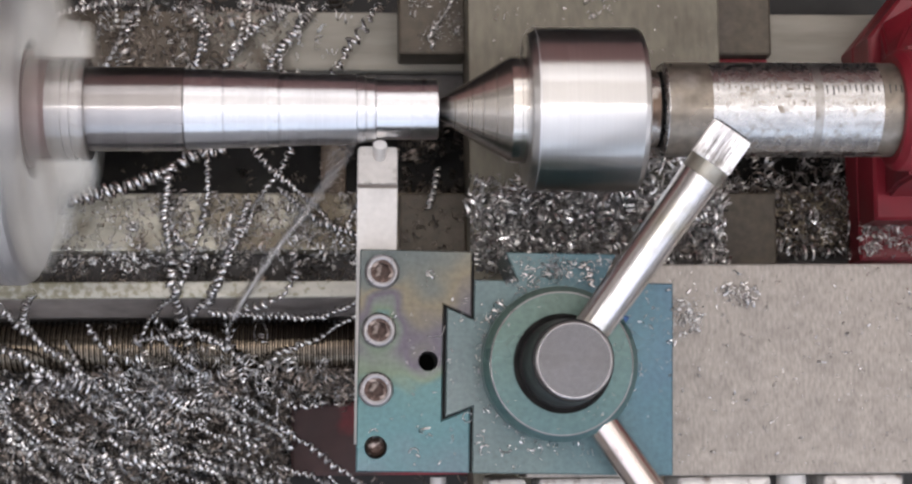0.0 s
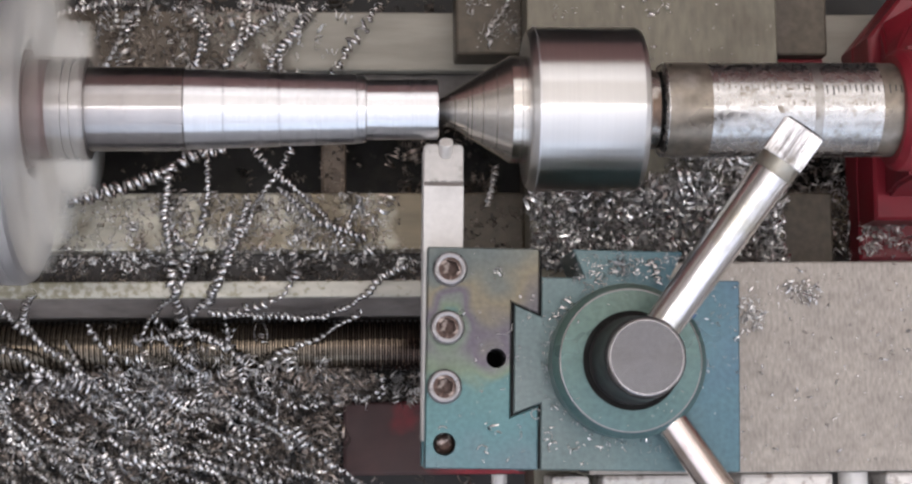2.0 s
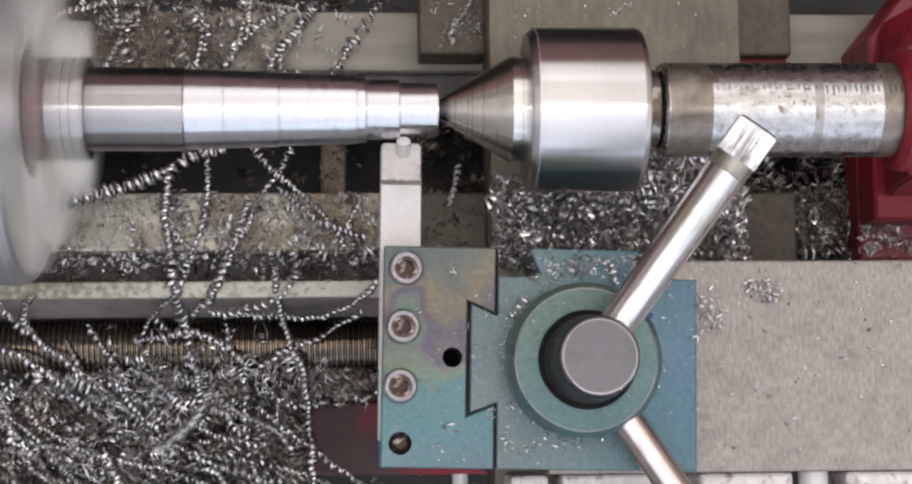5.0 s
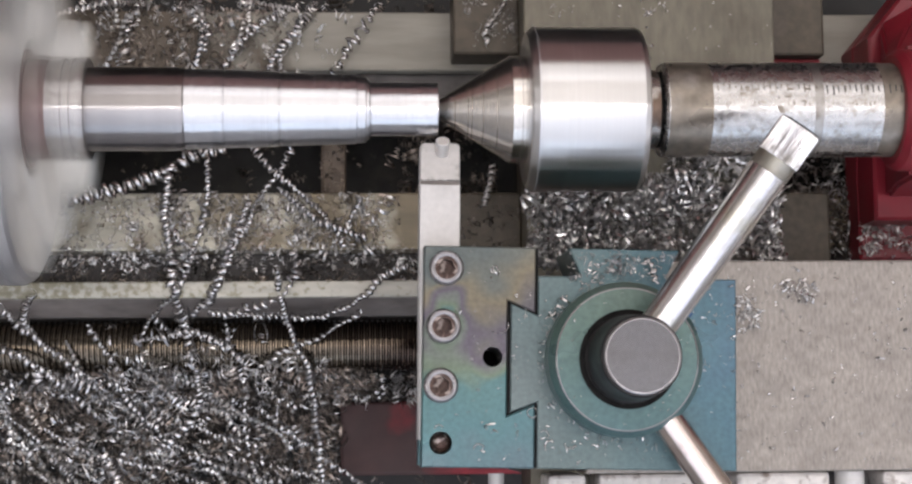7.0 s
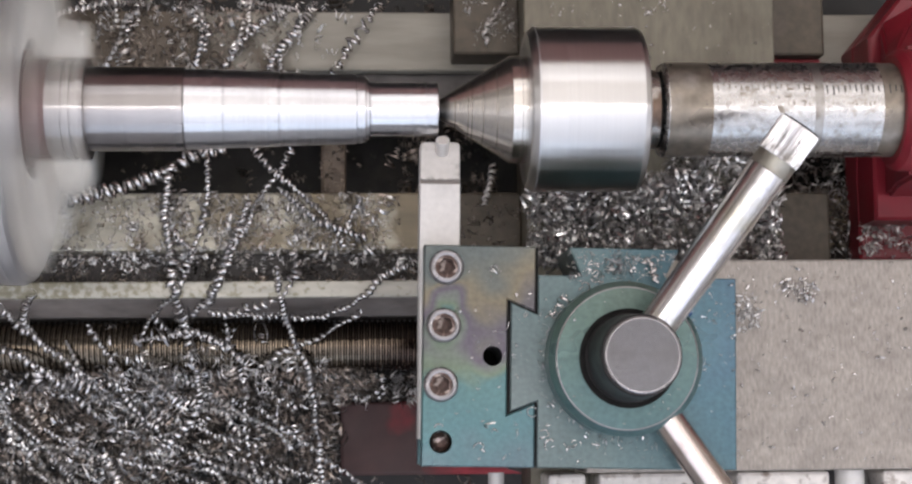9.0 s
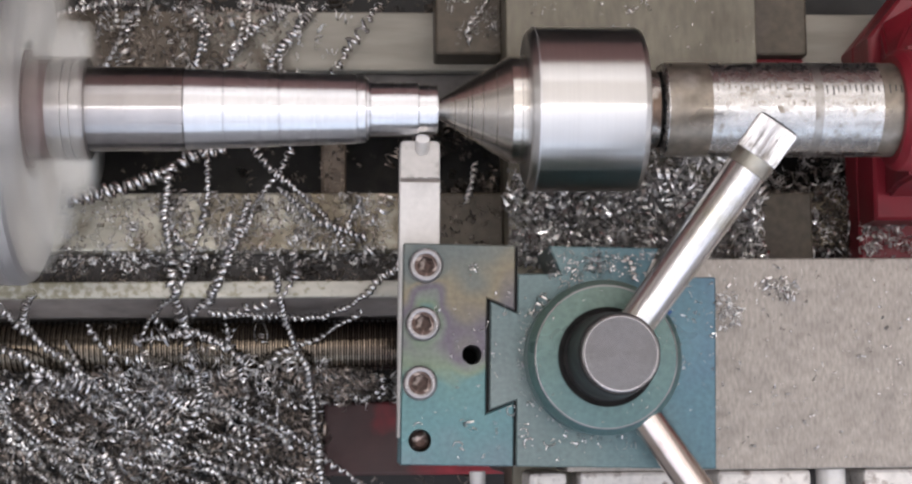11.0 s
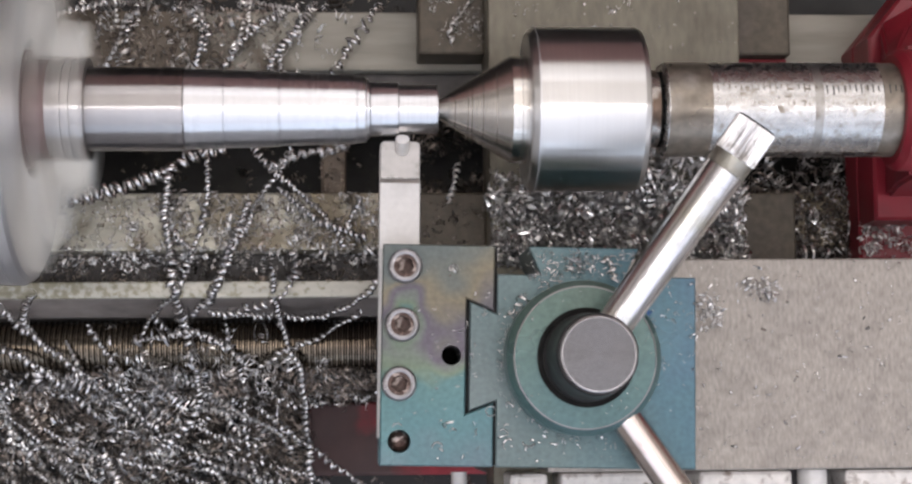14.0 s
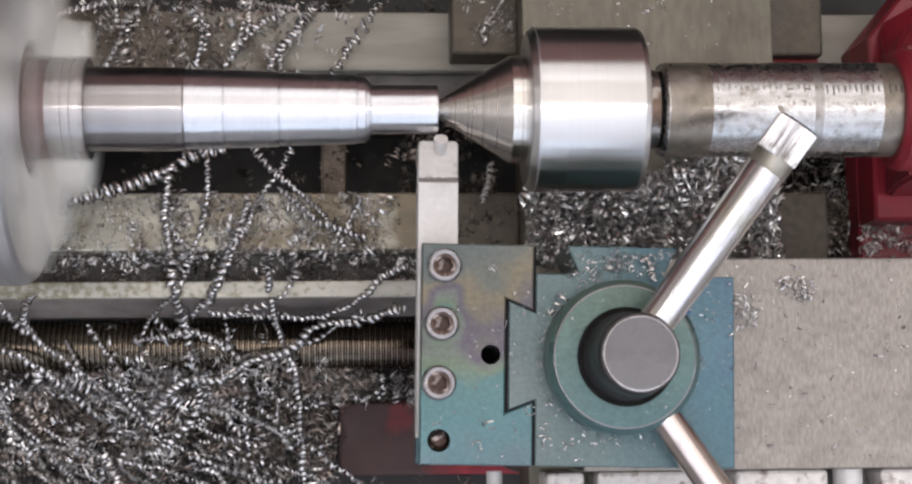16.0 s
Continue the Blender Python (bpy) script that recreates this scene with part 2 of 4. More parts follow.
    "pale": mat("pale_wall", (0.66, 0.62, 0.56), 0.0, 0.85, 0.04, 8, bump=0.1, bump_scale=60),
    "brick": mat("reddish_board", (0.34, 0.19, 0.165), 0.0, 0.8, 0.1, 12, bump=0.1, bump_scale=60),
    "ceil": mat("white_ceiling", (0.78, 0.75, 0.70), 0.0, 0.85, 0.03, 8),
    "floor": mat("concrete_floor", (0.40, 0.39, 0.38), 0.0, 0.75, 0.1, 12, bump=0.1),
    "bench": mat("bench_top", (0.16, 0.10, 0.06), 0.0, 0.55, 0.2, 30, (0.1, 1, 1), 0.1),
    "mark": mat("engraved_mark", (0.05, 0.045, 0.04), 0.2, 0.6, 0.1, 300),
    "blue": mat("blue_chip", (0.03, 0.09, 0.25), 0.3, 0.4, 0.1, 300),
}


# Hardly any gleam, so the painted gap shade stays black.
M["black"].node_tree.nodes["Principled BSDF"].inputs["Specular IOR Level"].default_value = 0.08
M["hub"].node_tree.nodes["Principled BSDF"].inputs["Specular IOR Level"].default_value = 0.25


# ---- mesh helpers ----
def part(name, bm, material, parent=None, label="", smooth=False, m=None):
    me = bpy.data.meshes.new(name)
    bmesh.ops.recalc_face_normals(bm, faces=bm.faces)
    bm.to_mesh(me)
    bm.free()
    me.materials.append(M[material])
    if smooth:
        for p in me.polygons:
            p.use_smooth = True
        me.set_sharp_from_angle(angle=radians(32))
    ob = new(name, me)
    if parent:
        ob.parent = parent
    if m is not None:
        ob.matrix_basis = m
    if label:
        tagged(ob, label)
    return ob


def empty(name, m, label, category, group="", kind=""):
    ob = new(name)
    ob.empty_display_size = 0.01
    ob.matrix_basis = m
    return tagged(ob, label, category, group, kind)


def box(bm, x0, x1, y0, y1, z0, z1, bevel=0.0):
    r = bmesh.ops.create_cube(bm, size=1)
    vs = r["verts"]
    for v in vs:
        v.co = Vector(((x0 + x1) / 2 + v.co.x * (x1 - x0), (y0 + y1) / 2 + v.co.y * (y1 - y0), (z0 + z1) / 2 + v.co.z * (z1 - z0))) / 1000
    if bevel:
        es = list({e for v in vs for e in v.link_edges})
        bmesh.ops.bevel(bm, geom=es, offset=bevel / 1000, segments=2, profile=0.5, affect="EDGES")


def boxed(*a, **k):
    bm = bmesh.new()
    box(bm, *a, **k)
    return bm


def spun(profile, seg=96, axis="x"):
    """A surface turned about an axis from pairs of place along it and radius, in mm."""
    held = []
    for (s0, r0), (s1, r1) in zip(profile, profile[1:]):
        held.append((s0, r0))
        span = math.hypot(s1 - s0, r1 - r0)
        if span > 1.2:      # loops that keep the ends of long faces crisp
            for f in (0.15 / span, 1 - 0.15 / span):
                held.append((s0 + (s1 - s0) * f, r0 + (r1 - r0) * f))
    profile = held + [profile[-1]]
    bm = bmesh.new()
    rings = []
    for s, r in profile:
        if r <= 0:
            rings.append([bm.verts.new(turned_point(s, 0, 0, axis))])
        else:
            rings.append([bm.verts.new(turned_point(s, r, 2 * math.pi * k / seg, axis)) for k in range(seg)])
    for a, b in zip(rings, rings[1:]):
        for k in range(seg):
            j = (k + 1) % seg
            if len(a) == 1:
                bm.faces.new((a[0], b[k], b[j]))
            elif len(b) == 1:
                bm.faces.new((a[k], a[j], b[0]))
            else:
                bm.faces.new((a[k], a[j], b[j], b[k]))
    for r in (rings[0], rings[-1]):
        if len(r) > 1:
            bm.faces.new(r)
    return bm


def turned_point(s, r, ang, axis):
    c, d = r * math.cos(ang), r * math.sin(ang)
    v = (s, c, d) if axis == "x" else (c, d, s)
    return Vector(v) / 1000


def circle(cx, cy, r, n=28):
    return [(cx + r * math.cos(2 * math.pi * k / n), cy + r * math.sin(2 * math.pi * k / n)) for k in range(n)]


def plate(bm, outer, z0, z1, holes=(), chamfer=0.0):
    """A slab with the outline outer and holes through it; its top edge may be chamfered."""
    def loop(pts, z):
        return [bm.verts.new((x / 1000, y / 1000, z / 1000)) for x, y in pts]

    def band(a, b):
        for k in range(len(a)):
            j = (k + 1) % len(a)
            bm.faces.new((a[k], a[j], b[j], b[k]))

    def shrink(pts, d):
        res = []
        n = len(pts)
        for k in range(n):
            p0, p1, p2 = Vector(pts[k - 1]), Vector(pts[k]), Vector(pts[(k + 1) % n])
            e1, e2 = (p1 - p0).normalized(), (p2 - p1).normalized()
            n1, n2 = Vector((-e1.y, e1.x)), Vector((-e2.y, e2.x))
            q = (n1 + n2) / max(0.3, 1 + n1.dot(n2))
            res.append((p1.x + q.x * d, p1.y + q.y * d))
        return res
    tops, bots = [], []
    for k, pts in enumerate([outer, *holes]):
        low = loop(pts, z0)
        if k == 0 and chamfer:
            mid = loop(pts, z1 - chamfer)
            top = loop(shrink(pts, chamfer), z1)
            band(low, mid)
            band(mid, top)
        else:
            top = loop(pts, z1)
            band(low, top)
        tops.append(top)
        bots.append(low)
    for group in (tops, bots):
        es = []
        for lp in group:
            for k in range(len(lp)):
                e = bm.edges.get((lp[k], lp[(k + 1) % len(lp)]))
                es.append(e)
        bmesh.ops.triangle_fill(bm, edges=es, use_beauty=True, use_dissolve=False)
    return bm


def structure(name, bm, material, label, category, smooth=False):
    ob = part(name, bm, material, None, "", smooth)
    ob.location = (0, 0, Z0)
    return tagged(ob, label, category, "", "structure")


# ---- room ----
def room():
    def slab(name, x0, x1, y0, y1, z0, z1, material, label, category):
        bm = bmesh.new()
        box(bm, x0 * 1000, x1 * 1000, y0 * 1000, y1 * 1000, z0 * 1000, z1 * 1000)
        tagged(part(name, bm, material), label, category, "", "structure")
    slab("floor", -2.6, 2.6, -2.3, 2.2, -0.1, 0, "floor", "grey concrete workshop floor", "floor")
    slab("ceiling", -2.6, 2.6, -2.3, 2.2, 3.0, 3.1, "ceil", "white painted workshop ceiling", "ceiling")
    slab("wall_north", -2.6, 2.6, 2.0, 2.2, 0, 3.0, "pale", "pale beige workshop wall behind lathe", "wall")
    slab("wall_south", -2.6, 2.6, -2.3, -2.1, 0, 3.0, "frontwall", "plain grey workshop wall", "wall")
    slab("wall_west", -2.6, -2.4, -2.1, 2.0, 0, 3.0, "wall", "plain beige workshop wall", "wall")
    slab("wall_east", 2.4, 2.6, -2.1, 2.0, 0, 3.0, "wall", "plain beige workshop wall", "wall")
    # Unseen board, sized to give the turned steel its reddish reflected band.
    slab("splashback", -0.9, 1.0, 0.45, 0.475, 0.915, 1.40, "brick", "unseen reddish brown board behind bench, added for reflections", "splashback")
    tagged(part("workbench", boxed(-900, 1000, -350, 450, 0, 915, 4), "bench"), "dark wooden workbench under the lathe", "workbench", "", "structure")


room()


# ---- lathe bed ----
def lathe_bed():
    bed = empty("lathe_bed", at(0, 0, 0), "worn ground cast-iron lathe bed with oily stains", "lathe bed", "", "structure")
    x0, x1 = -400, 300
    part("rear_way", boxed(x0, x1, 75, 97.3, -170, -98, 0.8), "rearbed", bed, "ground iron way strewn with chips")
    part("rear_ledge", boxed(x0, x1, 62, 75, -170, -103, 0.8), "casting", bed)
    part("front_way", boxed(x0, x1, 8, 29.2, -170, -98, 0.8), "bed", bed, "ground iron way strewn with chips")
    part("front_channel", boxed(x0, x1, -3.2, 8, -170, -112, 0.4), "casting", bed, "dark recessed channel")
    part("front_rail", boxed(x0, x1, -9.2, -3.2, -104, -98, 0.6), "rail", bed, "pale machined edge strip")
    bm = bmesh.new()
    ends = [[bm.verts.new(Vector((x, y, z)) / 1000) for y, z in ((-9.0, -104.01), (-14.2, -126), (-14.2, -186), (-3.2, -186), (-3.2, -104.01))] for x in (x0, x1)]
    bm.faces.new(ends[0])
    bm.faces.new(ends[1])
    for k in range(5):
        bm.faces.new((ends[0][k], ends[0][(k + 1) % 5], ends[1][(k + 1) % 5], ends[1][k]))
    part("front_wall", bm, "grey", bed)
    for x in (-390, 200):
        part("foot", boxed(x, x + 90, -3, 96, -200, -169, 2), "casting", bed)
    for x in (-170, -44, 60, 180):
        part("web", boxed(x, x + 9.5, 29.2, 62, -170, -118, 1.5), "rust", bed, "rusty cast cross rib between the ways")
    # Near-black floor with slightly lighter blotches.
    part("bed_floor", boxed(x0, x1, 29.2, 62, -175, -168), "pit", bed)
    return bed


lathe_bed()
# Unseen dark sheet; its height sets the dark band reflected in the steel.
structure("rear_sheet", boxed(-420, 480, 326, 330, -200, -15, 1), "guard", "unseen dark sheet behind lathe, added for dark reflections", "chip guard")
structure("chip_tray", boxed(-420, 480, -300, 330, -235, -200, 3), "tray", "dark oily sheet-metal chip tray", "chip tray")


# ---- leadscrew ----
def leadscrew():
    thing = empty("leadscrew", at(0, -25, -138), "dark brown threaded steel leadscrew", "leadscrew")
    prof = [(-230, 8.0)]
    x = -228.0
    while x < 120:
        prof += [(x, 9.1), (x + 0.5, 10.0), (x + 1.2, 10.0), (x + 1.7, 9.1)]
        x += 2.1
    prof += [(x, 8.0)]
    part("thread", spun(prof, 40), "lead", thing, "", True)
    part("end_bracket", boxed(284, 298, -14, 12, -40, 22, 2), "casting", thing)
    part("journal", spun([(x, 8.0), (300, 8.0)], 40), "lead", thing, "", True)
    return thing


leadscrew()


# ---- headstock side ----
def chuck():
    thing = empty("lathe_chuck", at(-131, AX_Y, AX_Z), "grey steel three-jaw chuck spinning with workpiece", "lathe chuck")
    part("body", spun([(-60, 30), (-60, 53), (-58, 55), (-9.5, 55), (-9.2, 54.2), (-8.2, 54.2), (-7.9, 55), (-5.2, 55), (-4.9, 54.6), (-4.4, 54.6), (-4.1, 55), (-3.0, 55), (-1.0, 54), (0, 52.5), (0, 22), (-3, 20), (-3, 12), (-20, 12)], 128), "chuck", thing, "", True)
    part("bore_ring", spun([(-2.9, 13.2), (5.85, 13.2), (5.85, 15.3), (-0.5, 15.7), (-0.5, 18.5), (-2.9, 18.5)], 64), "chuckred", thing, "reddish brown bore ring", True)
    part("grip_collar", spun([(5.9, 13.2), (5.9, 15.2), (9.4, 15.2), (9.5, 15.8), (10.6, 15.8), (10.7, 14.9), (12.2, 14.9), (12.3, 15.8), (13.2, 15.8), (13.3, 14.8), (14.9, 14.8), (15.0, 15.9), (17.4, 15.9), (17.6, 15.6), (17.6, 13.2)], 96), "stock", thing, "ringed steel gripping collar", True)
    for k in range(3):
        bm = bmesh.new()
        prof = [(15.9, -1), (51, -1), (51, 4.5), (42, 4.5), (42, 9.8), (27, 9.8), (27, 18.6), (15.9, 18.6)]
        vs = []
        for y in (-6.5, 6.5):
            vs.append([bm.verts.new(Vector((h, r, y * min(1.0, 0.45 + (r - 15.9) * 0.03))) / 1000) for r, h in prof])
        bm.faces.new(vs[0])
        bm.faces.new(vs[1])
        for i in range(len(prof)):
            j = (i + 1) % len(prof)
            bm.faces.new((vs[0][i], vs[0][j], vs[1][j], vs[1][i]))
        bmesh.ops.bevel(bm, geom=bm.edges[:], offset=0.0005, segments=1, affect="EDGES")
        part("jaw", bm, "jaw", thing, "stepped hardened steel jaw", m=pose(0, 0, 0, rx=120 * k))
    return thing


CHUCK = chuck()


def headstock():
    thing = empty("headstock", at(0, 0, 0), "dark headstock casting behind the chuck", "headstock")
    part("casting", boxed(-400, -197, -10, 100, -98, 75, 8), "casting", thing)
    part("spindle_nose", spun([(-197, 30), (-190.5, 30)], 64), "chuck", thing, "", True, rel(0, AX_Y, AX_Z))
    return thing


headstock()


# ---- workpiece ----
R_A, R_B, R_C = 9.55, 8.45, 7.75


def workpiece():
    thing = empty("workpiece", at(0, AX_Y, AX_Z), "bright turned steel bar with stepped diameters", "workpiece")
    part("unturned_end", spun([(-150, 12.6), (-149.5, 13.1), (-83.9, 13.1), (-83.6, 12.9), (-83.6, 5)], 128), "stock", thing, "duller grey unturned bar end", True)
    prof = [(-83.55, 5), (-83.55, 12.55), (-83.2, 12.65), (-71.6, 12.35), (-71.45, 12.0), (-71.2, 12.0), (-71.05, 12.25), (-54.5, 11.78), (-54.35, 11.3), (-54.05, 11.3), (-53.9, 11.6),
            (-45, 11.3), (-30.5, 10.92), (-30.35, 10.45), (-30.1, 10.45), (-29.95, 10.65), (-27.6, 10.5), (-27.3, 10.2), (-27.2, R_A - 0.05), (-26.4, R_A - 0.1),
            (-26.3, R_B), (-25.8, R_B), (-25.6, R_C), (-5.1, R_C), (-4.7, R_C - 0.4), (-4.7, 3.2), (-6.5, 0)]
    part("turned_shank", spun(prof, 128), "turned", thing, "bright freshly turned shank with tool marks", True)
    skins = []
    for r, length in ((10.2, 12), (R_A, 23.2), (R_B, 22.8)):
        skins.append(part("skin", spun([(-length, r - 0.6), (-length, r), (-0.35, r), (0, r - 0.35), (0, R_C - 1.0)], 128), "turned", thing, "layer of bar not yet cut away", True))
    return thing, skins


WORK, SKINS = workpiece()


# ---- live centre, quill, tailstock ----
def cone_profile():
    """The 60-degree point with a few fine turned grooves."""
    rows = [(-6.2, 0.3), (-4.3, 3.2)]
    for x in (0.5, 4.4, 5.6, 9.0, 13.2):
        r = 3.2 + (x + 4.3) * 0.617
        rows += [(x - 0.12, r - 0.07), (x, r - 0.3), (x + 0.12, r + 0.07)]
    return rows + [(17.3, 16.55), (17.9, 17.0), (20.5, 17.1), (20.6, 16.85), (20.8, 16.85), (20.9, 17.1), (25, 17.1)]


def live_centre():
    thing = empty("live_centre", at(0, AX_Y, AX_Z), "polished steel revolving live centre", "live centre")
    part("point", spun(cone_profile(), 128), "point", thing, "ground steel point with fine turning lines", True)
    part("body", spun([(22.9, 17.3), (22.9, 24.0), (23.4, 24.8), (25.0, 26.0), (26.0, 26.15), (57.4, 26.15), (58.9, 25.3), (59.6, 23.6), (59.6, 12)], 144), "centre", thing, "", True)
    part("seam", spun([(25.1, 26.1), (25.2, 26.22), (25.5, 26.22), (25.6, 26.1)], 96), "chuck", thing, "", True)
    return thing


CENTRE = live_centre()


def quill():
    thing = empty("tailstock_quill", at(0, AX_Y, AX_Z), "worn steel tailstock quill with stained graduations", "tailstock quill")
    part("neck", spun([(59.7, 9), (59.7, 12.6), (64.5, 12.6), (64.7, 12.3), (64.7, 9)], 64), "neck", thing, "oil-stained neck", True)
    part("neck_groove", spun([(64.7, 9), (64.7, 12.0), (65.9, 12.0), (65.9, 9)], 64), "black", thing, "narrow dark groove", True)
    part("barrel", spun([(65.8, 10), (65.8, 14.2), (66.6, 15.1), (200, 15.1)], 96), "quill", thing, "", True)
    for x0, x1, stuff, label in ((66.9, 80.5, "stain", "brown stained band"), (112.6, 115.4, "quilldull", "dull rubbed band"), (134.5, 147, "stain", "brown stained band")):
        part("stained_band", spun([(x0, 15.0), (x0, 15.12), (x1, 15.12), (x1, 15.0)], 96), stuff, thing, label, True)
    rng = random.Random(17)

    def stroke(name, x, a, tall, wide, material, slant=0.0):
        """A thin mark lying on the barrel, from the angle a (degrees) round by tall mm."""
        bm = bmesh.new()
        rr, rows = 15.135, []
        for i in range(4):
            turn = math.radians(a) + tall / rr * i / 3
            rows.append([bm.verts.new(Vector((x + slant * i / 3 + side * wide / 2, rr * math.cos(turn), rr * math.sin(turn))) / 1000) for side in (-1, 1)])
        for r0, r1 in zip(rows, rows[1:]):
            bm.faces.new((r0[0], r0[1], r1[1], r1[0]))
        part(name, bm, material, thing)
    # graduations on the upper front of the barrel: rubbed faint towards the free end
    for k in range(34):
        x = 82.0 + k * 1.82 + rng.uniform(-0.15, 0.15)
        bold = k > 18
        if not bold and rng.random() < 0.12:
            continue
        stroke("graduation", x, 69 + rng.uniform(-1.5, 1.5), (3.4, 2.4, 2.7, 2.2, 2.9)[k % 5] * (1.0 if bold else rng.uniform(0.4, 0.9)), rng.uniform(0.28, 0.5) if bold else rng.uniform(0.2, 0.4), "mark" if bold else "stain")
    # numerals worn past reading: pairs of short bars
    for x in (84, 93, 104, 109, 118, 124, 130):
        for dx in (0, 1.5):
            stroke("numeral_bar", x + dx + rng.uniform(-0.4, 0.4), 91 + rng.uniform(-1, 2), rng.uniform(0.7, 2.0), rng.uniform(0.25, 0.5), "stain", rng.uniform(-0.4, 0.4))
    # scores and a nick
    stroke("score", 100.6, 62, 9.5, 0.22, "mark", 0.5)
    stroke("score", 101.2, 96, 2.2, 1.6, "stain", 1.0)
    for k in range(9):
        stroke("score", rng.uniform(84, 132), rng.uniform(62, 98), rng.uniform(0.3, 0.9), rng.uniform(0.5, 2.2), "stain", rng.uniform(-1, 1))
    return thing


quill()


def tailstock():
    thing = empty("tailstock", at(0, 0, 0), "glossy red painted tailstock casting", "tailstock")
    bm = spun([(141.0, 15.4), (141.0, 17.6), (143.0, 19.6), (230, 21.5)], 64)
    part("barrel_housing", bm, "red", thing, "", True, rel(0, AX_Y, AX_Z))
    bm = bmesh.new()
    levels = [(-12, 147.5, 21.5, 65), (-34, 150.0, 21.8, 68), (-54, 155.0, 22.5, 82), (-66.2, 157.5, 23.0, 94)]
    rings = []
    for z, x, ya, yb in levels:
        rings.append([bm.verts.new(Vector(c) / 1000) for c in ((x, ya, z), (240, ya, z), (240, yb, z), (x + (yb - 65) * 0.5, yb, z), (x, yb - 8, z))])
    for a, b in zip(rings, rings[1:]):
        for k in range(5):
            j = (k + 1) % 5
            bm.faces.new((a[k], a[j], b[j], b[k]))
    bm.faces.new(rings[0])
    bm.faces.new(rings[-1])
    bmesh.ops.bevel(bm, geom=bm.edges[:], offset=0.0012, segments=2, affect="EDGES")
    part("pedestal", bm, "red", thing, "", True)
    foot = [(153.3, 14.6), (250, 14.6), (250, 106), (174, 106), (153.3, 81)]
    part("foot", plate(bmesh.new(), foot, -84, -66, chamfer=1.0), "red", thing)
    part("base", plate(bmesh.new(), [(153.0, 2.0), (250, 2.0), (250, 106), (174, 106), (153.0, 81)], -98, -84.05, chamfer=1.0), "red", thing, "red base flange with chips on it")
    return thing


tailstock()


# ---- carriage ----
def carriage():
    """What rides along the bed: the saddle and its apron."""
    thing = empty("saddle", at(0, 0, 0), "brown oily cast-iron lathe saddle with red apron", "lathe saddle")
    for x0, x1 in ((-15.1, 9.2), (97.2, 121.6)):
        part("rear_wing", boxed(x0, x1, 77.2, 114, -97.8, -80, 1.0), "saddle", thing)
    for x0, x1 in ((-15.1, 9.2), (97.2, 121.6)):
        part("front_wing", boxed(x0, x1, -2.5, 26.6, -97.8, -81, 1.0), "saddle", thing)
    part("bridge", boxed(9.2, 97.2, -85, 114, -97.8, -80.2, 1.0), "saddle", thing)
    part("red_lip", boxed(97.6, 121.3, 75.8, 77.2, -97, -86, 0.4), "darkred", thing, "red painted wiper edge")
    part("apron", boxed(-57, 135, -76, -46.6, -195, -160, 1.5), "darkred", thing, "red painted apron, darker and browner to the left")
    part("apron_flange", boxed(9.2, 97.2, -74, -46.6, -160, -98, 1.0), "casting", thing)
    return thing


SADDLE = carriage()


def cross_slide():
    thing = empty("cross_slide", at(0, 0, 0), "grey machined cross slide with scattered chips", "cross slide")
    part("slide", boxed(8.8, 98.1, -84, 114, -80, -62, 0.6), "slide", thing)
    part("plinth", boxed(24, 190, -73.4, -3.9, -61.9, -34, 0.7), "slab", thing, "ground steel plinth plate")
    for x0, x1, y0 in ((12.0, 24.4, -92), (28.8, 60.5, -94), (74.6, 105.6, -96), (123.5, 150, -92)):
        part("graduated_block", boxed(x0, x1, y0, -73.7, -62, -37.5, 1.4), "dial", thing, "chipped white painted block")
    part("screw_end", spun([(-96, 4.2), (-95, 4.9), (-73.7, 4.9)], 32, "z"), "shank", thing, "bright bare screw end", True, rel(113.4, 0, -42, rx=-90))
    part("screw_end", spun([(-84, 2.2), (-83, 2.7), (-73.7, 2.7)], 32, "z"), "shank", thing, "bright bare screw end", True, rel(-3.2, 0, -60, rx=-90))
    part("bracket", boxed(10, 160, -100, -73.5, -80, -66, 1.0), "casting", thing)
    return thing


SLIDE = cross_slide()

POST_X, POST_Y, POST_YAW = 31.1, -37.9, -1.4


def tool_post():
    thing = empty("tool_post", at(POST_X, POST_Y, 0, rz=POST_YAW), "heat-blued quick-change tool post on grey plinth", "tool post")
    outline = [(-26.2, -33.3), (35.4, -33.3), (35.4, 25.6), (13.4, 25.6), (17.6, 34.3), (-16.6, 34.3), (-12.9, 25.6), (-26.2, 25.6), (-26.2, 13.4), (-34.5, 16.9), (-34.5, -16.4), (-26.2, -13.2)]
    part("body", plate(bmesh.new(), outline, -33.9, 0, chamfer=0.4), "temper", thing)
    off = rel(-0.6, -0.1, 0)
    part("collar", spun([(0.05, 12), (0.05, 23.4), (9.8, 23.4), (11.6, 22.3), (12.6, 21.7), (13, 21.2), (13, 12)], 96, "z"), "collar", thing, "heat-coloured green collar", True, off)
    # Thin brighter ring that paints the highlight line along the collar edge.
    part("edge_gleam", spun([(12.7, 21.62), (12.95, 21.5), (13.05, 21.2), (12.9, 21.0)], 96, "z"), "screw", thing, "bright ring for the highlight on the collar edge", True, off)
    # Flat black ring on the collar paints the shadow of the gap round the hub.
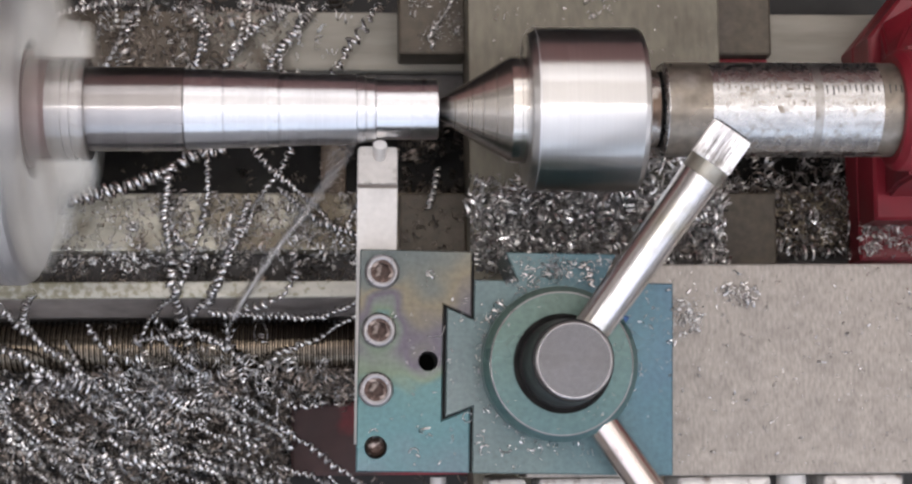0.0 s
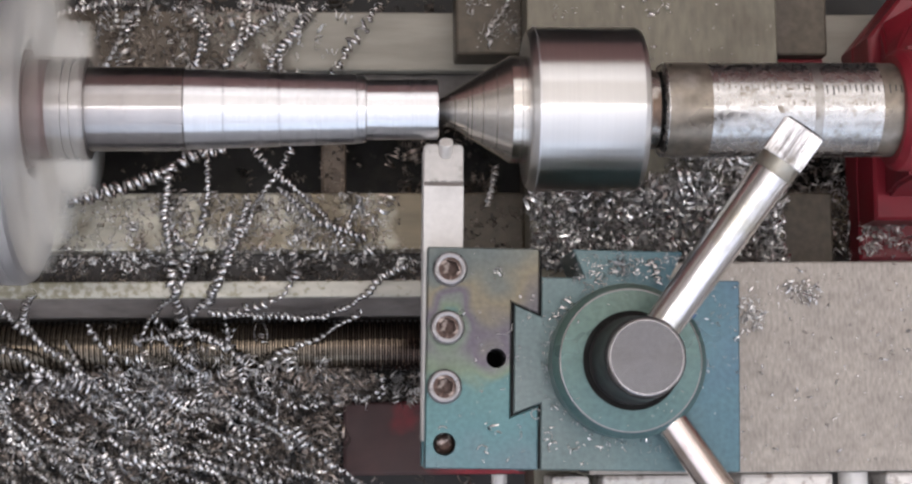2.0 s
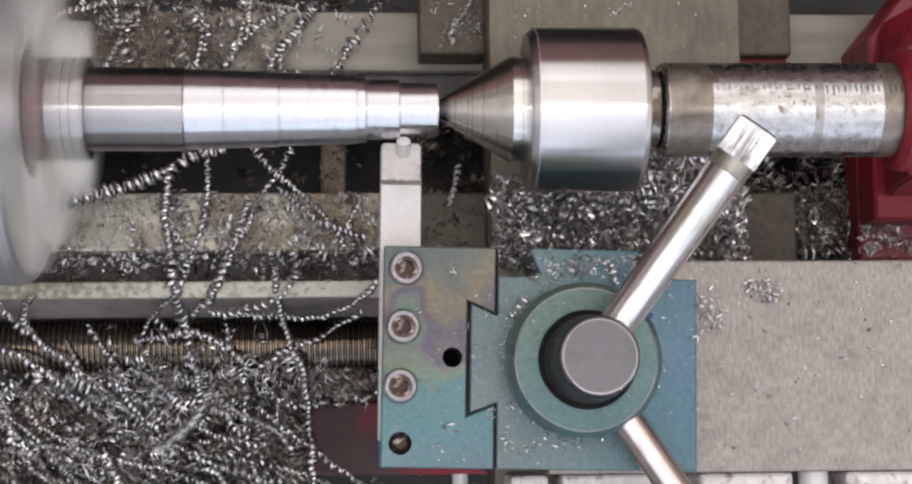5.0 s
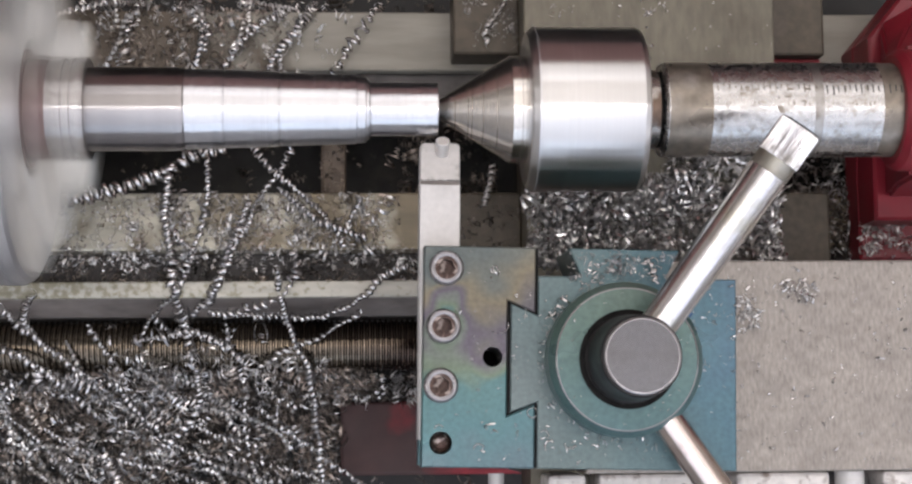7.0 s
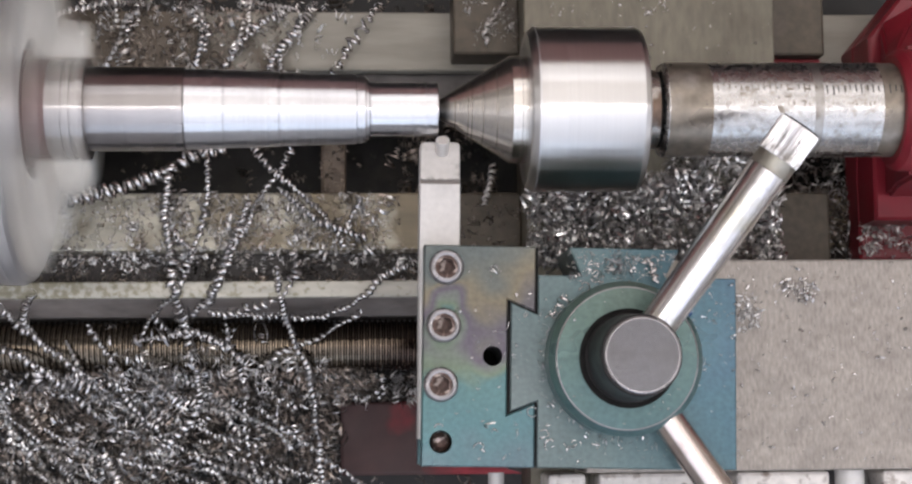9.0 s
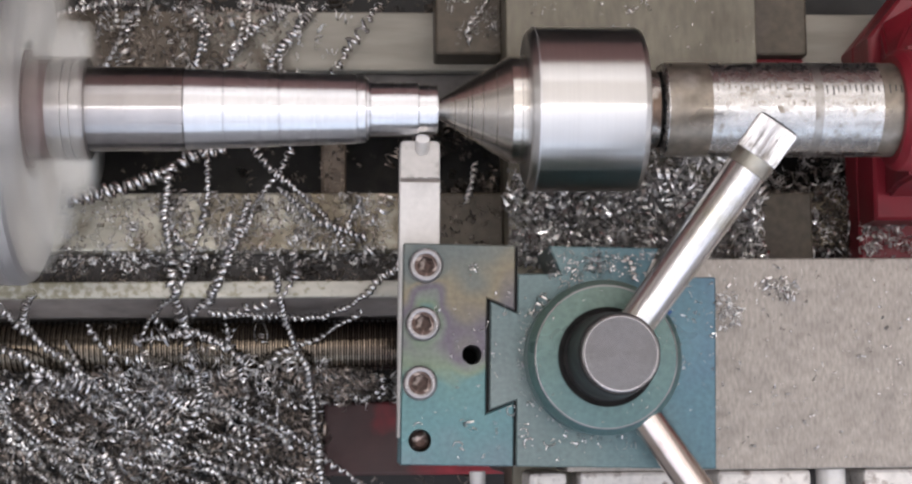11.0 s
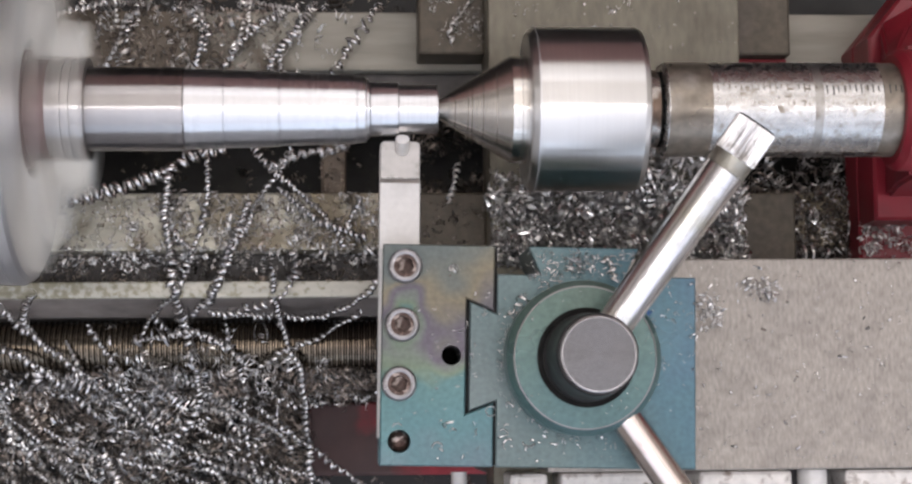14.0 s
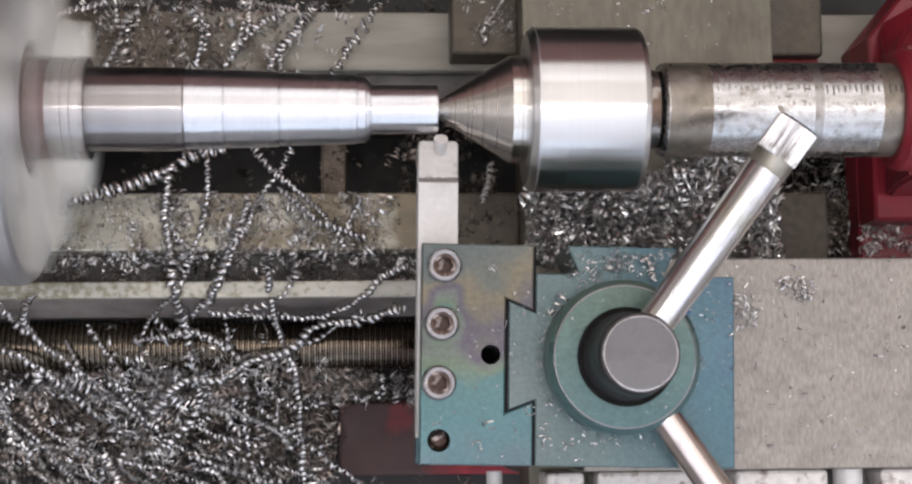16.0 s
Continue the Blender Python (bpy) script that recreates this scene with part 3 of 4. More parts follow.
    part("gap_shade_ring", spun([(13.02, 12.6), (13.02, 14.95), (13.10, 14.85), (13.12, 12.6)], 80, "z"), "black", thing, "black ring for the shadow in the gap round the hub", True, rel(-0.2, -0.1, 0))
    part("hub", spun([(13.13, 13.4), (14.6, 13.4), (14.9, 13.1), (17.0, 12.95), (33, 11.9), (34.2, 11.5)], 80, "z"), "hub", thing, "black tapered lever hub", True, rel(0.1, 0, 0))
    part("hub_top", spun([(33.9, 0), (34.25, 11.2), (34.9, 11.0), (35.05, 10.6), (35.05, 0)], 80, "z"), "hubcap", thing, "dark faced steel hub top", True, rel(0.25, 0, 0))
    part("hub_rim", spun([(34.2, 11.25), (34.85, 11.1), (35.12, 10.75), (35.12, 10.45), (34.5, 10.4)], 80, "z"), "screw", thing, "thin bright rim", True, rel(0.25, 0, 0))
    return thing


POST = tool_post()


def local(x, y):
    """From the plan to the tool post's own space."""
    c, s = math.cos(radians(-POST_YAW)), math.sin(radians(-POST_YAW))
    dx, dy = x - POST_X, y - POST_Y
    return dx * c - dy * s, dx * s + dy * c


def along(p, q):
    """The frame of a rod from p towards q, and its length."""
    d = Vector(q) - Vector(p)
    return Matrix.Translation(Vector(p) / 1000) @ d.to_track_quat("Z", "Y").to_matrix().to_4x4(), d.length


def levers():
    m, length = along((*local(31.1, -37.6), 24), (*local(76.5, 26.2), 42.5))
    lever = part("lever", spun([(10.5, 4.6), (11.5, 5.55), (length - 15, 6.05), (length - 14.5, 5.5)], 48, "z"), "chrome", POST, "polished steel locking lever with lengthwise scratches", True, m)
    part("ferrule", spun([(length - 19.5, 5.9), (length - 19.3, 6.08), (length - 14.7, 6.12), (length - 14.5, 5.9)], 48, "z"), "chrome", lever, "", True)
    part("band", spun([(length - 14.6, 6.0), (length - 14.5, 6.2), (length - 10.1, 6.22), (length - 10.0, 6.0)], 48, "z"), "band", lever, "dull olive grey band", True)
    for back, r in ((22.4, 5.98), (23.3, 5.97), (25.6, 5.93)):
        part("scribed_ring", spun([(length - back, r - 0.1), (length - back + 0.05, r), (length - back + 0.3, r), (length - back + 0.35, r - 0.1)], 48, "z"), "band", lever, "", True)
    # fluted grip end: narrow and wide grooves, unevenly worn
    rng = random.Random(41)
    bm = bmesh.new()
    n, grip = 66, 11.5
    depth = [rng.uniform(0.12, 0.42) for _ in range(n)]
    turnings = [math.pi * 2 * (i / 2 + (rng.uniform(-0.12, 0.12) if i % 2 else 0)) / n for i in range(2 * n)]
    rings = []
    for z, k in ((0, 0.96), (0.4, 1), (grip * 0.5, 1), (grip - 0.9, 1), (grip - 0.35, 0.97)):
        rings.append([])
        for i in range(2 * n):
            r = (6.5 if i % 2 else 6.5 - depth[i // 2] * rng.uniform(0.7, 1.2)) * k
            rings[-1].append(bm.verts.new(Vector((r * math.cos(turnings[i]), r * math.sin(turnings[i]), length - 10.2 + z)) / 1000))
    for r0, r1 in zip(rings, rings[1:]):
        for i in range(2 * n):
            j = (i + 1) % (2 * n)
            bm.faces.new((r0[i], r0[j], r1[j], r1[i]))
    bm.faces.new(rings[0])
    bm.faces.new(rings[-1])
    part("grip", bm, "knurl", lever, "fluted grip end")
    # The end face takes the black hub colour, painting the shadow at the end.
    part("grip_cap", spun([(length + 0.9, 6.15), (length + 1.25, 6.1), (length + 1.5, 5.6), (length + 1.5, 0)], 48, "z"), "hub", lever, "grip end face, black for its shadow", True)
    m, length = along((*local(41.2, -53.0), 6.2), (*local(92.0, -128.0), 10))
    part("stop_lever", spun([(0, 4.0), (1, 5.0), (length - 1, 5.0), (length, 4.0)], 48, "z"), "bronze", POST, "bronze-tinted polished steel rod", True, m)


levers()


def tool_holder():
    thing = empty("tool_holder", at(POST_X, POST_Y, 0, rz=POST_YAW), "heat-blued tool holder with three clamp screws", "tool holder")
    screws = ((-54.6, 27.4), (-55.2, 9.5), (-55.8, -8.5))
    full = [(-61.4, -33.3), (-27.0, -33.3), (-27.0, -13.9), (-35.6, -17.5), (-35.6, 17.9), (-27.0, 14.3), (-27.0, 34.3), (-61.4, 34.3)]
    back = [(-46.5, -33.3)] + full[1:-1] + [(-46.5, 34.3)]
    bm = bmesh.new()
    plate(bm, full, -9.6, 0, [circle(-40.0, 0.4, 3.05), circle(-55.5, -25.9, 3.5)] + [circle(x, y, 3.9, 20) for x, y in screws], chamfer=0.42)
    plate(bm, back, -23.4, -9.62, [circle(-40.0, 0.4, 3.05)])
    plate(bm, full, -33.8, -23.42)
    part("body", bm, "holdertemper", thing)
    part("set_screw", spun([(-9.4, 0), (-9.4, 3.4), (-4.2, 3.4), (-2.6, 2.7), (-1.7, 1.7), (-2.2, 1.0), (-2.4, 0)], 24, "z"), "socket", thing, "", True, rel(-55.5, -25.9, 0))
    # Black filler just under the top paints the shade inside the dovetail gap.
    gap = [(-26.95, -33.0), (-26.25, -33.0), (-26.25, -13.3), (-34.6, -16.5), (-34.6, 17.0), (-26.25, 13.5), (-26.25, 34.0), (-26.95, 34.0), (-26.95, 14.2), (-35.5, 17.8), (-35.5, -17.4), (-26.95, -13.8)]
    part("gap_filler", plate(bmesh.new(), gap, -33, -0.45), "black", thing, "black filler for the shade in the dovetail gap")
    # Black disc low in the hole, painted for the shade in its depth.
    part("hole_shade", spun([(-23.2, 0), (-23.2, 3.0), (-21, 3.0), (-21, 0)], 24, "z"), "black", thing, "", True, rel(-40.0, 0.4, 0))
    for x, y in screws:
        s = part("clamp_screw", spun([(-4.4, 0), (-4.4, 3.85), (0.0, 3.85), (0.02, 5.3), (1.9, 5.3), (2.6, 4.7), (2.75, 4.2), (2.55, 3.55), (-4.0, 3.5), (-4.2, 0)], 40, "z"), "screw", thing, "zinc-plated socket head clamp screw", True, rel(x, y, 0, rz=random.uniform(0, 60)))
        bm = bmesh.new()
        hexa = [(3.25 * math.cos(math.pi * k / 3), 3.25 * math.sin(math.pi * k / 3)) for k in range(6)]
        ring = circle(0, 0, 3.5, 24)
        plate(bm, ring, -4.0, 2.0, [[(x2 * 0.86, y2 * 0.86) for x2, y2 in hexa]])
        part("socket", bm, "socket", s, "rusty hex socket")
        part("socket_floor", spun([(-3.9, 0), (-3.9, 3.0), (-2.6, 3.0), (-2.6, 0)], 24, "z"), "socket", s)
    return thing


HOLDER = tool_holder()


def cutting_tool():
    thing = empty("cutting_tool", at(-23.75, 31.3, 0, rz=-0.9), "pale grey steel lathe tool with round insert", "cutting tool")

    def nose(w, y, back):
        """Plan of the bar's front end with rounded corners."""
        r = 1.5
        turn = [(w - r + r * math.sin(a), y - r + r * math.cos(a)) for a in (1.5708, 1.18, 0.79, 0.39, 0.0)]
        return [(-w, back), (w, back)] + turn + [(-x, v) for x, v in reversed(turn)]
    bm = bmesh.new()
    plate(bm, nose(6.35, 0.4, -93), -22.9, -12.2)
    plate(bm, [(-6.35, -93), (6.35, -93), (6.35, -13.1), (-6.35, -13.1)], -12.19, -9.7, chamfer=0.25)
    part("shank", bm, "shank", thing)
    part("seat", plate(bmesh.new(), nose(6.3, 0.3, -11.6), -12.19, -10.6, chamfer=0.3), "seat", thing, "stained grey insert seat")
    part("seat_groove", boxed(-6.2, 6.2, -13.05, -11.65, -12.3, -11.5), "grey", thing, "dull groove behind the seat")
    for x, w in ((-4.9, 1.4), (-3.0, 0.5), (-1.2, 0.9), (1.6, 1.3)):
        part("burr", boxed(x - w / 2, x + w / 2, -11.75, -11.35, -10.62, -10.45, 0.06), "shank", thing, "bright burr along the groove")
    part("insert", spun([(-5.2, 2.2), (-0.12, 2.2), (0, 2.08), (0, 0)], 32, "z"), "insert", thing, "round pale carbide insert pin", True, rel(0.65, 0.5, -7.6, rx=-40))
    return thing


TOOL = cutting_tool()

# ---- chips ----
def heap_z(y):
    """Height at which loose strings lie, from the tray in front over the bed to the rear."""
    rows = [(-400, -152), (-60, -150), (-45, -146), (-36, -132), (-32, -126), (-18, -122), (-10, -97), (-3, -95), (99, -95), (104, -112), (130, -125), (400, -150)]
    return between(rows, y)


def between(rows, t):
    for (a, x), (b, y) in zip(rows, rows[1:]):
        if a <= t <= b:
            return x + (y - x) * (t - a) / (b - a)
    return rows[-1][1]


def smooth_path(pts, step=0.5):
    """Points along a smooth curve through pts, about step mm apart."""
    pts = [Vector(p) for p in pts]
    ext = [pts[0] * 2 - pts[1]] + pts + [pts[-1] * 2 - pts[-2]]
    out = []
    for k in range(len(pts) - 1):
        p0, p1, p2, p3 = ext[k:k + 4]
        n = max(2, int((p2 - p1).length / step))
        for i in range(n):
            t = i / n
            out.append(0.5 * ((2 * p1) + (p2 - p0) * t + (2 * p0 - 5 * p1 + 4 * p2 - p3) * t * t + (3 * p1 - p0 - 3 * p2 + p3) * t ** 3))
    out.append(pts[-1])
    return out


def coil(verts, faces, path, radius, pitch, width, rng, thick=0.0, per_turn=9):
    """A ribbon wound round a path: the curled chip. Lengths in mm."""
    lens = [0.0]
    for a, b in zip(path, path[1:]):
        lens.append(lens[-1] + (b - a).length)
    total = lens[-1]
    n = max(4, int(total / pitch * per_turn))
    base = len(verts)
    k = 0
    ang = rng.uniform(0, 6.28)
    up = Vector((0.13, 0.21, 1)).normalized()
    rr, phase = radius, rng.uniform(0, 99)
    cols = 4 if thick else 2
    for i in range(n + 1):
        s = total * i / n
        while k < len(lens) - 2 and lens[k + 1] < s:
            k += 1
        f = (s - lens[k]) / max(1e-6, lens[k + 1] - lens[k])
        p = path[k].lerp(path[k + 1], f)
        d = (path[k + 1] - path[k]).normalized()
        a = d.cross(up)
        a = a.normalized() if a.length > 0.05 else d.orthogonal().normalized()
        b = d.cross(a)
        slow = noise.noise(Vector((s * 0.11 + phase, phase * 3.1, 0)))
        if i % 4 == 0:
            rr = radius * rng.uniform(0.6, 1.35) * (1 + 0.7 * slow)
        ang += 6.283 / per_turn * rng.uniform(0.6, 1.4) * (1 - 0.45 * slow)
        o = a * math.cos(ang) + b * math.sin(ang)
        c = p + o * rr
        w = d * (width / 2) + o * (width * 0.18)
        if thick:
            t = o * thick / 2
            verts += [(c - w + t) / 1000, (c + w + t) / 1000, (c + w - t) / 1000, (c - w - t) / 1000]
        else:
            verts += [(c - w) / 1000, (c + w) / 1000]
        if i:
            m = base + (i - 1) * cols
            if thick:
                for q in range(4):
                    faces.append((m + q, m + (q + 1) % 4, m + 4 + (q + 1) % 4, m + 4 + q))
            else:
                faces.append((m, m + 1, m + 3, m + 2))


def from_lists(name, verts, faces, material):
    me = bpy.data.meshes.new(name)
    me.from_pydata([tuple(v) for v in verts], [], faces)
    me.materials.append(M[material])
    for p in me.polygons:
        p.use_smooth = True
    return new(name, me)


CHIP_RNG = random.Random(5)
STRINGS = []


def string(radius, *plan, lift=0.0, label="long curled bright steel chip string draped over lathe"):
    rng = CHIP_RNG
    ox, oy = plan[len(plan) // 2]
    oz = heap_z(oy) + lift
    pts = [(x - ox, y - oy, heap_z(y) + lift + rng.uniform(0, 2.5) - oz) for x, y in plan]
    path = smooth_path(pts)
    path = [p + Vector((noise.noise(p * 0.15 + Vector((ox, 0, 0))), noise.noise(p * 0.15 + Vector((0, oy, 9))), 0)) * 1.1 for p in path]
    verts, faces = [], []
    coil(verts, faces, path, radius * rng.uniform(0.85, 1.25), (2.0 + radius * 0.6) * rng.uniform(0.8, 1.35), (1.1 + 0.35 * radius) * rng.uniform(0.75, 1.15), rng, thick=0.12)
    ob = from_lists("chip_string", verts, faces, "chip")
    ob.matrix_basis = at(ox, oy, oz)
    STRINGS.append(ob)
    return tagged(ob, label, "metal chip", "long chip strings", "")


def chip_strings():
    string(1.5, (-21, 101), (-28, 90), (-35, 79), (-38, 73))
    string(1.5, (-45, 101), (-50, 92), (-57, 84), (-62, 74))
    string(1.4, (-50, 102), (-61, 94), (-69, 88), (-76, 80), (-79, 75))
    string(1.4, (-89, 102), (-87, 89), (-89, 76))
    string(1.2, (-111, 102), (-113, 92), (-115, 84))
    string(1.1, (-97, 102), (-91, 96), (-85, 90), (-86, 81))
    string(1.2, (-53, 88), (-58, 80), (-58, 74))
    string(2.3, (-135, 26), (-118, 30), (-103, 35), (-91, 42), (-78, 46))
    string(1.3, (-86, 45), (-84, 36), (-85, 27), (-89, 10), (-93, -0))
    string(1.2, (-69, 47), (-62, 38), (-53, 30), (-42, 20), (-35, 10))
    string(1.2, (-53, 47), (-58, 37), (-64, 29), (-71, 15), (-79, -0), (-87, -12))
    string(1.5, (-98, 39), (-100, 23), (-98, 8), (-97, -5), (-95, -18), (-92, -35), (-91, -46))
    string(1.3, (-69, 25), (-77, 8), (-81, -5), (-92, -15))
    string(1.5, (-11, 2), (-22, -3), (-27, -8), (-35, -13), (-51, -16), (-66, -15), (-85, -14))
    string(1.2, (-29, -14), (-46, -23), (-60, -29), (-69, -35))
    string(1.3, (-161, -12), (-154, -20), (-140, -31), (-125, -40), (-110, -48), (-93, -56), (-69, -64))
    string(1.5, (-166, -25), (-152, -32), (-137, -46), (-122, -55))
    string(1.3, (-147, -7), (-154, -17), (-146, -26))
    string(1.4, (-115, -24), (-99, -21), (-84, -23), (-71, -35))
    string(1.3, (-106, -15), (-101, -20), (-89, -22), (-77, -26))
    string(1.3, (-80, -18), (-77, -29), (-74, -39), (-74, -57), (-69, -78))
    string(1.2, (-152, -56), (-134, -66), (-111, -71), (-86, -80))
    string(1.4, (-123, -39), (-113, -53), (-93, -68), (-64, -78))
    string(1.2, (-59, 30), (-45, 19), (-33, 14), (-27, 12))
    string(1.1, (-29, 27), (-33, 18), (-29, 10))
    string(1.4, (-54, 8), (-53, -2), (-59, -10), (-77, -14))
    string(1.6, (-70, -48), (-52, -62), (-34, -75), (-25, -82))
    string(1.2, (-170, -47), (-154, -61), (-135, -82))
    string(1.3, (-95, -66), (-77, -69), (-57, -73), (-41, -79))
    string(1.2, (-97, 14), (-90, 6), (-96, -7), (-110, -18), (-112, -27))
    string(1.3, (-132, -18), (-121, -35), (-117, -48), (-127, -62))
    string(1.2, (-42, -47), (-57, -48), (-69, -39))


chip_strings()
# strings that the cuts throw off
FLY_A = string(1.4, (-62, -0), (-60, -18), (-53, -35), (-51, -57), (-49, -80), lift=6, label="long grey curled chip string hanging from the cut")
FLY_B = string(1.6, (-34, 46), (-42, 29), (-61, 4), (-75, -15), lift=12, label="loose curled chip string thrown from the cut")
FLY_C = string(1.6, (-25, 41), (-36, 36), (-47, 35), (-58, 31), lift=30, label="short curled chip string thrown from the cut")

FLY_D = string(2.0, (-24, 38), (-36, 35), (-50, 32), (-64, 36), lift=34, label="loose curled chip string thrown from the cut")

FLY_E = string(1.7, (-13, -13), (-29, -17), (-44, -18), (-55, -27), (-69, -31), (-82, -38), (-97, -39), (-109, -50), lift=6, label="fresh bright curled chip string across the heap")


def scatter(name, count, where, height, size, label, material="fines", seed=1, parent_pose=None, turns=(0.35, 1.4), density=None, flat=0.3, wid=(0.18, 0.45)):
    """Loose small chips: short curls and flakes. where: x0, x1, y0, y1; height: z or a function of x, y."""
    rng = random.Random(seed)
    verts, faces = [], []
    x0, x1, y0, y1 = where
    done = 0
    tries = 0
    while done < count and tries < count * 12:
        tries += 1
        x, y = rng.uniform(x0, x1), rng.uniform(y0, y1)
        if density and rng.random() > density(x, y):
            continue
        done += 1
        z = height(x, y) if callable(height) else height
        r = size * min(2.6, 0.75 * math.exp(rng.gauss(0, 0.5)))
        d = Vector((rng.gauss(0, 1), rng.gauss(0, 1), rng.gauss(0, flat))).normalized()
        up = d.cross(Vector((rng.gauss(0, 1), rng.gauss(0, 1), rng.gauss(0, 1)))).normalized()
        side = d.cross(up)
        tr = rng.uniform(*turns)
        n = max(2, int(tr * 8))
        w = r * rng.uniform(*wid)
        pitch = r * rng.uniform(0.6, 2.0)
        base = len(verts)
        lowest = 0
        cs = []
        for i in range(n + 1):
            a = 6.283 * tr * i / n
            c = (up * math.cos(a) + side * math.sin(a)) * r + d * (pitch * tr * (i / n - 0.5))
            cs.append(c)
            lowest = min(lowest, c.z)
        for i, c in enumerate(cs):
            q = c + Vector((x, y, z - lowest * 0.8 + 0.1))
            wv = d * w * 0.5
            verts += [(q - wv) / 1000, (q + wv) / 1000]
            if i:
                m = base + 2 * (i - 1)
                faces.append((m, m + 1, m + 3, m + 2))
    ob = from_lists(name, verts, faces, material)
    ob.matrix_basis = parent_pose or at(0, 0, 0)
    return tagged(ob, label, "metal chips", "", "stuff")


def patchy(scale, low, high, seed):
    def f(x, y):
        v = noise.noise(Vector((x * scale, y * scale, seed))) * 0.5 + 0.5
        return min(1.0, max(0.02, (v - low) / (high - low)))
    return f


def left_heavy(x, y):
    return (0.9 if x < -55 else 0.35) * patchy(0.09, 0.25, 0.7, 4)(x, y)


def clear_of_apron(x, y):
    return 0.0 if x > -59 and y < -44 else 1.0


def heap_mound(x, y):
    return heap_z(y) - 7 + 7 * noise.noise(Vector((x * 0.05, y * 0.05, 3)))


def chips_on_lathe():
    # on the static parts
    scatter("bed_chips", 1500, (-138, -18, 8, 29), -98, 0.9, "bright steel chips scattered on front bed way", "swarf", seed=2,
            density=lambda x, y: (1.0 if -115 < x < -25 else 0.45) * patchy(0.11, 0.3, 0.7, 1)(x, y))
    scatter("bed_chips", 900, (-138, -10, 8, 29), -98, 0.85, "dark oily fines on front bed way", "fines", seed=53, density=lambda x, y: (1.0 if -110 < x < -20 else 0.3) * patchy(0.10, 0.3, 0.65, 14)(x, y), turns=(0.3, 1.2))
    scatter("bed_chips", 1000, (-135, -58, 74, 98), -98, 0.9, "dark oily fines covering rear way", "fines", seed=16, density=patchy(0.07, 0.15, 0.5, 2), turns=(0.3, 1.2))
    scatter("bed_chips", 230, (-132, -35, 74, 104), lambda x, y: -98 if y < 97 else heap_z(y), 1.1, "steel chips and curls strewn on rear way", "swarf", seed=3, density=left_heavy, turns=(0.4, 2.5))
    scatter("bed_chips", 900, (-150, 20, -3, 8), -112, 0.9, "dark oily fines in bed channel", "fines", seed=35, density=patchy(0.09, 0.25, 0.6, 7))
    scatter("bed_chips", 800, (-150, 20, -3, 9), lambda x, y: -112 + 1.2 * (y + 3), 0.9, "small steel chips lying in bed channel", "swarf", seed=4,
            density=lambda x, y: 0.15 + 0.85 * max(0, min(1, (y - 1) / 4)))
    scatter("bed_chips", 150, (-135, 10, 29, 75), lambda x, y: -150 + 0.25 * (y - 29), 1.2, "dull chips caught between the ways", seed=5, turns=(0.5, 3))
    # Dense dark flakes, added to bring this stretch of way down to dark brown.
    scatter("bed_chips", 1100, (96, 158, 5, 30), -98, 1.0, "dense dark fines that darken the way beside the tailstock", "darkfines", seed=54, density=patchy(0.06, 0.15, 0.45, 8), turns=(0.3, 1.2), wid=(0.4, 0.9))
    scatter("bed_chips", 500, (100, 158, 5, 62), lambda x, y: -98 if y < 29 else -112, 1.1, "dark oily fines beside the tailstock", "fines", seed=38, density=patchy(0.08, 0.3, 0.65, 8))
    scatter("bed_chips", 850, (100, 158, 5, 62), lambda x, y: -98 if y < 29 else -112, 1.2, "steel chips beside the tailstock", "swarf", seed=6, density=patchy(0.08, 0.3, 0.65, 8), turns=(0.4, 2.2))
    scatter("bed_chips", 240, (153, 172, 4, 16), -84, 0.9, "small chips on red tailstock base", "swarf", seed=7, density=patchy(0.15, 0.35, 0.7, 8))
    scatter("rear_chips", 450, (-140, 40, 98, 135), lambda x, y: -132 + 8 * noise.noise(Vector((x * .06, y * .06, 1))), 1.5, "curled steel chips heaped behind the bed", "fines", 8, turns=(0.6, 4))
    scatter("bed_chips", 420, (-14, 24, 29, 75), -138, 1.2, "dull chips caught between the ways", "fines", 37, turns=(0.5, 3), density=patchy(0.08, 0.3, 0.6, 3))
    scatter("web_chips", 130, (-44, -35, 30, 62), -118, 0.8, "small chips on cross rib", "fines", 13)
    scatter("heap_curls", 150, (-128, -62, -44, -18), lambda x, y: -128 - max(0, -36 - y) * 2.0 + 3 * noise.noise(Vector((x * .1, y * .1, 4))), 2.2, "bright loose curls over leadscrew", "chip", 14, turns=(0.3, 1.2), flat=0.6, wid=(0.10, 0.22),
            density=patchy(0.09, 0.4, 0.7, 5))
    scatter("heap_curls", 150, (-118, -30, -46, -30), lambda x, y: -127 - max(0, -34 - y) * 2.0 + 2 * noise.noise(Vector((x * .1, y * .1, 4))), 1.7, "dull loose curls over leadscrew", "swarf", 36, turns=(0.4, 2.0), flat=0.6, wid=(0.10, 0.22),
            density=patchy(0.07, 0.4, 0.65, 9))
    scatter("heap_curls", 160, (-175, -100, -44, -34), lambda x, y: -130 - max(0, -36 - y) * 2.0, 1.5, "bright loose curls over leadscrew", "chip", 15, turns=(0.4, 1.8), flat=0.6, wid=(0.12, 0.25))
    # heap in the tray
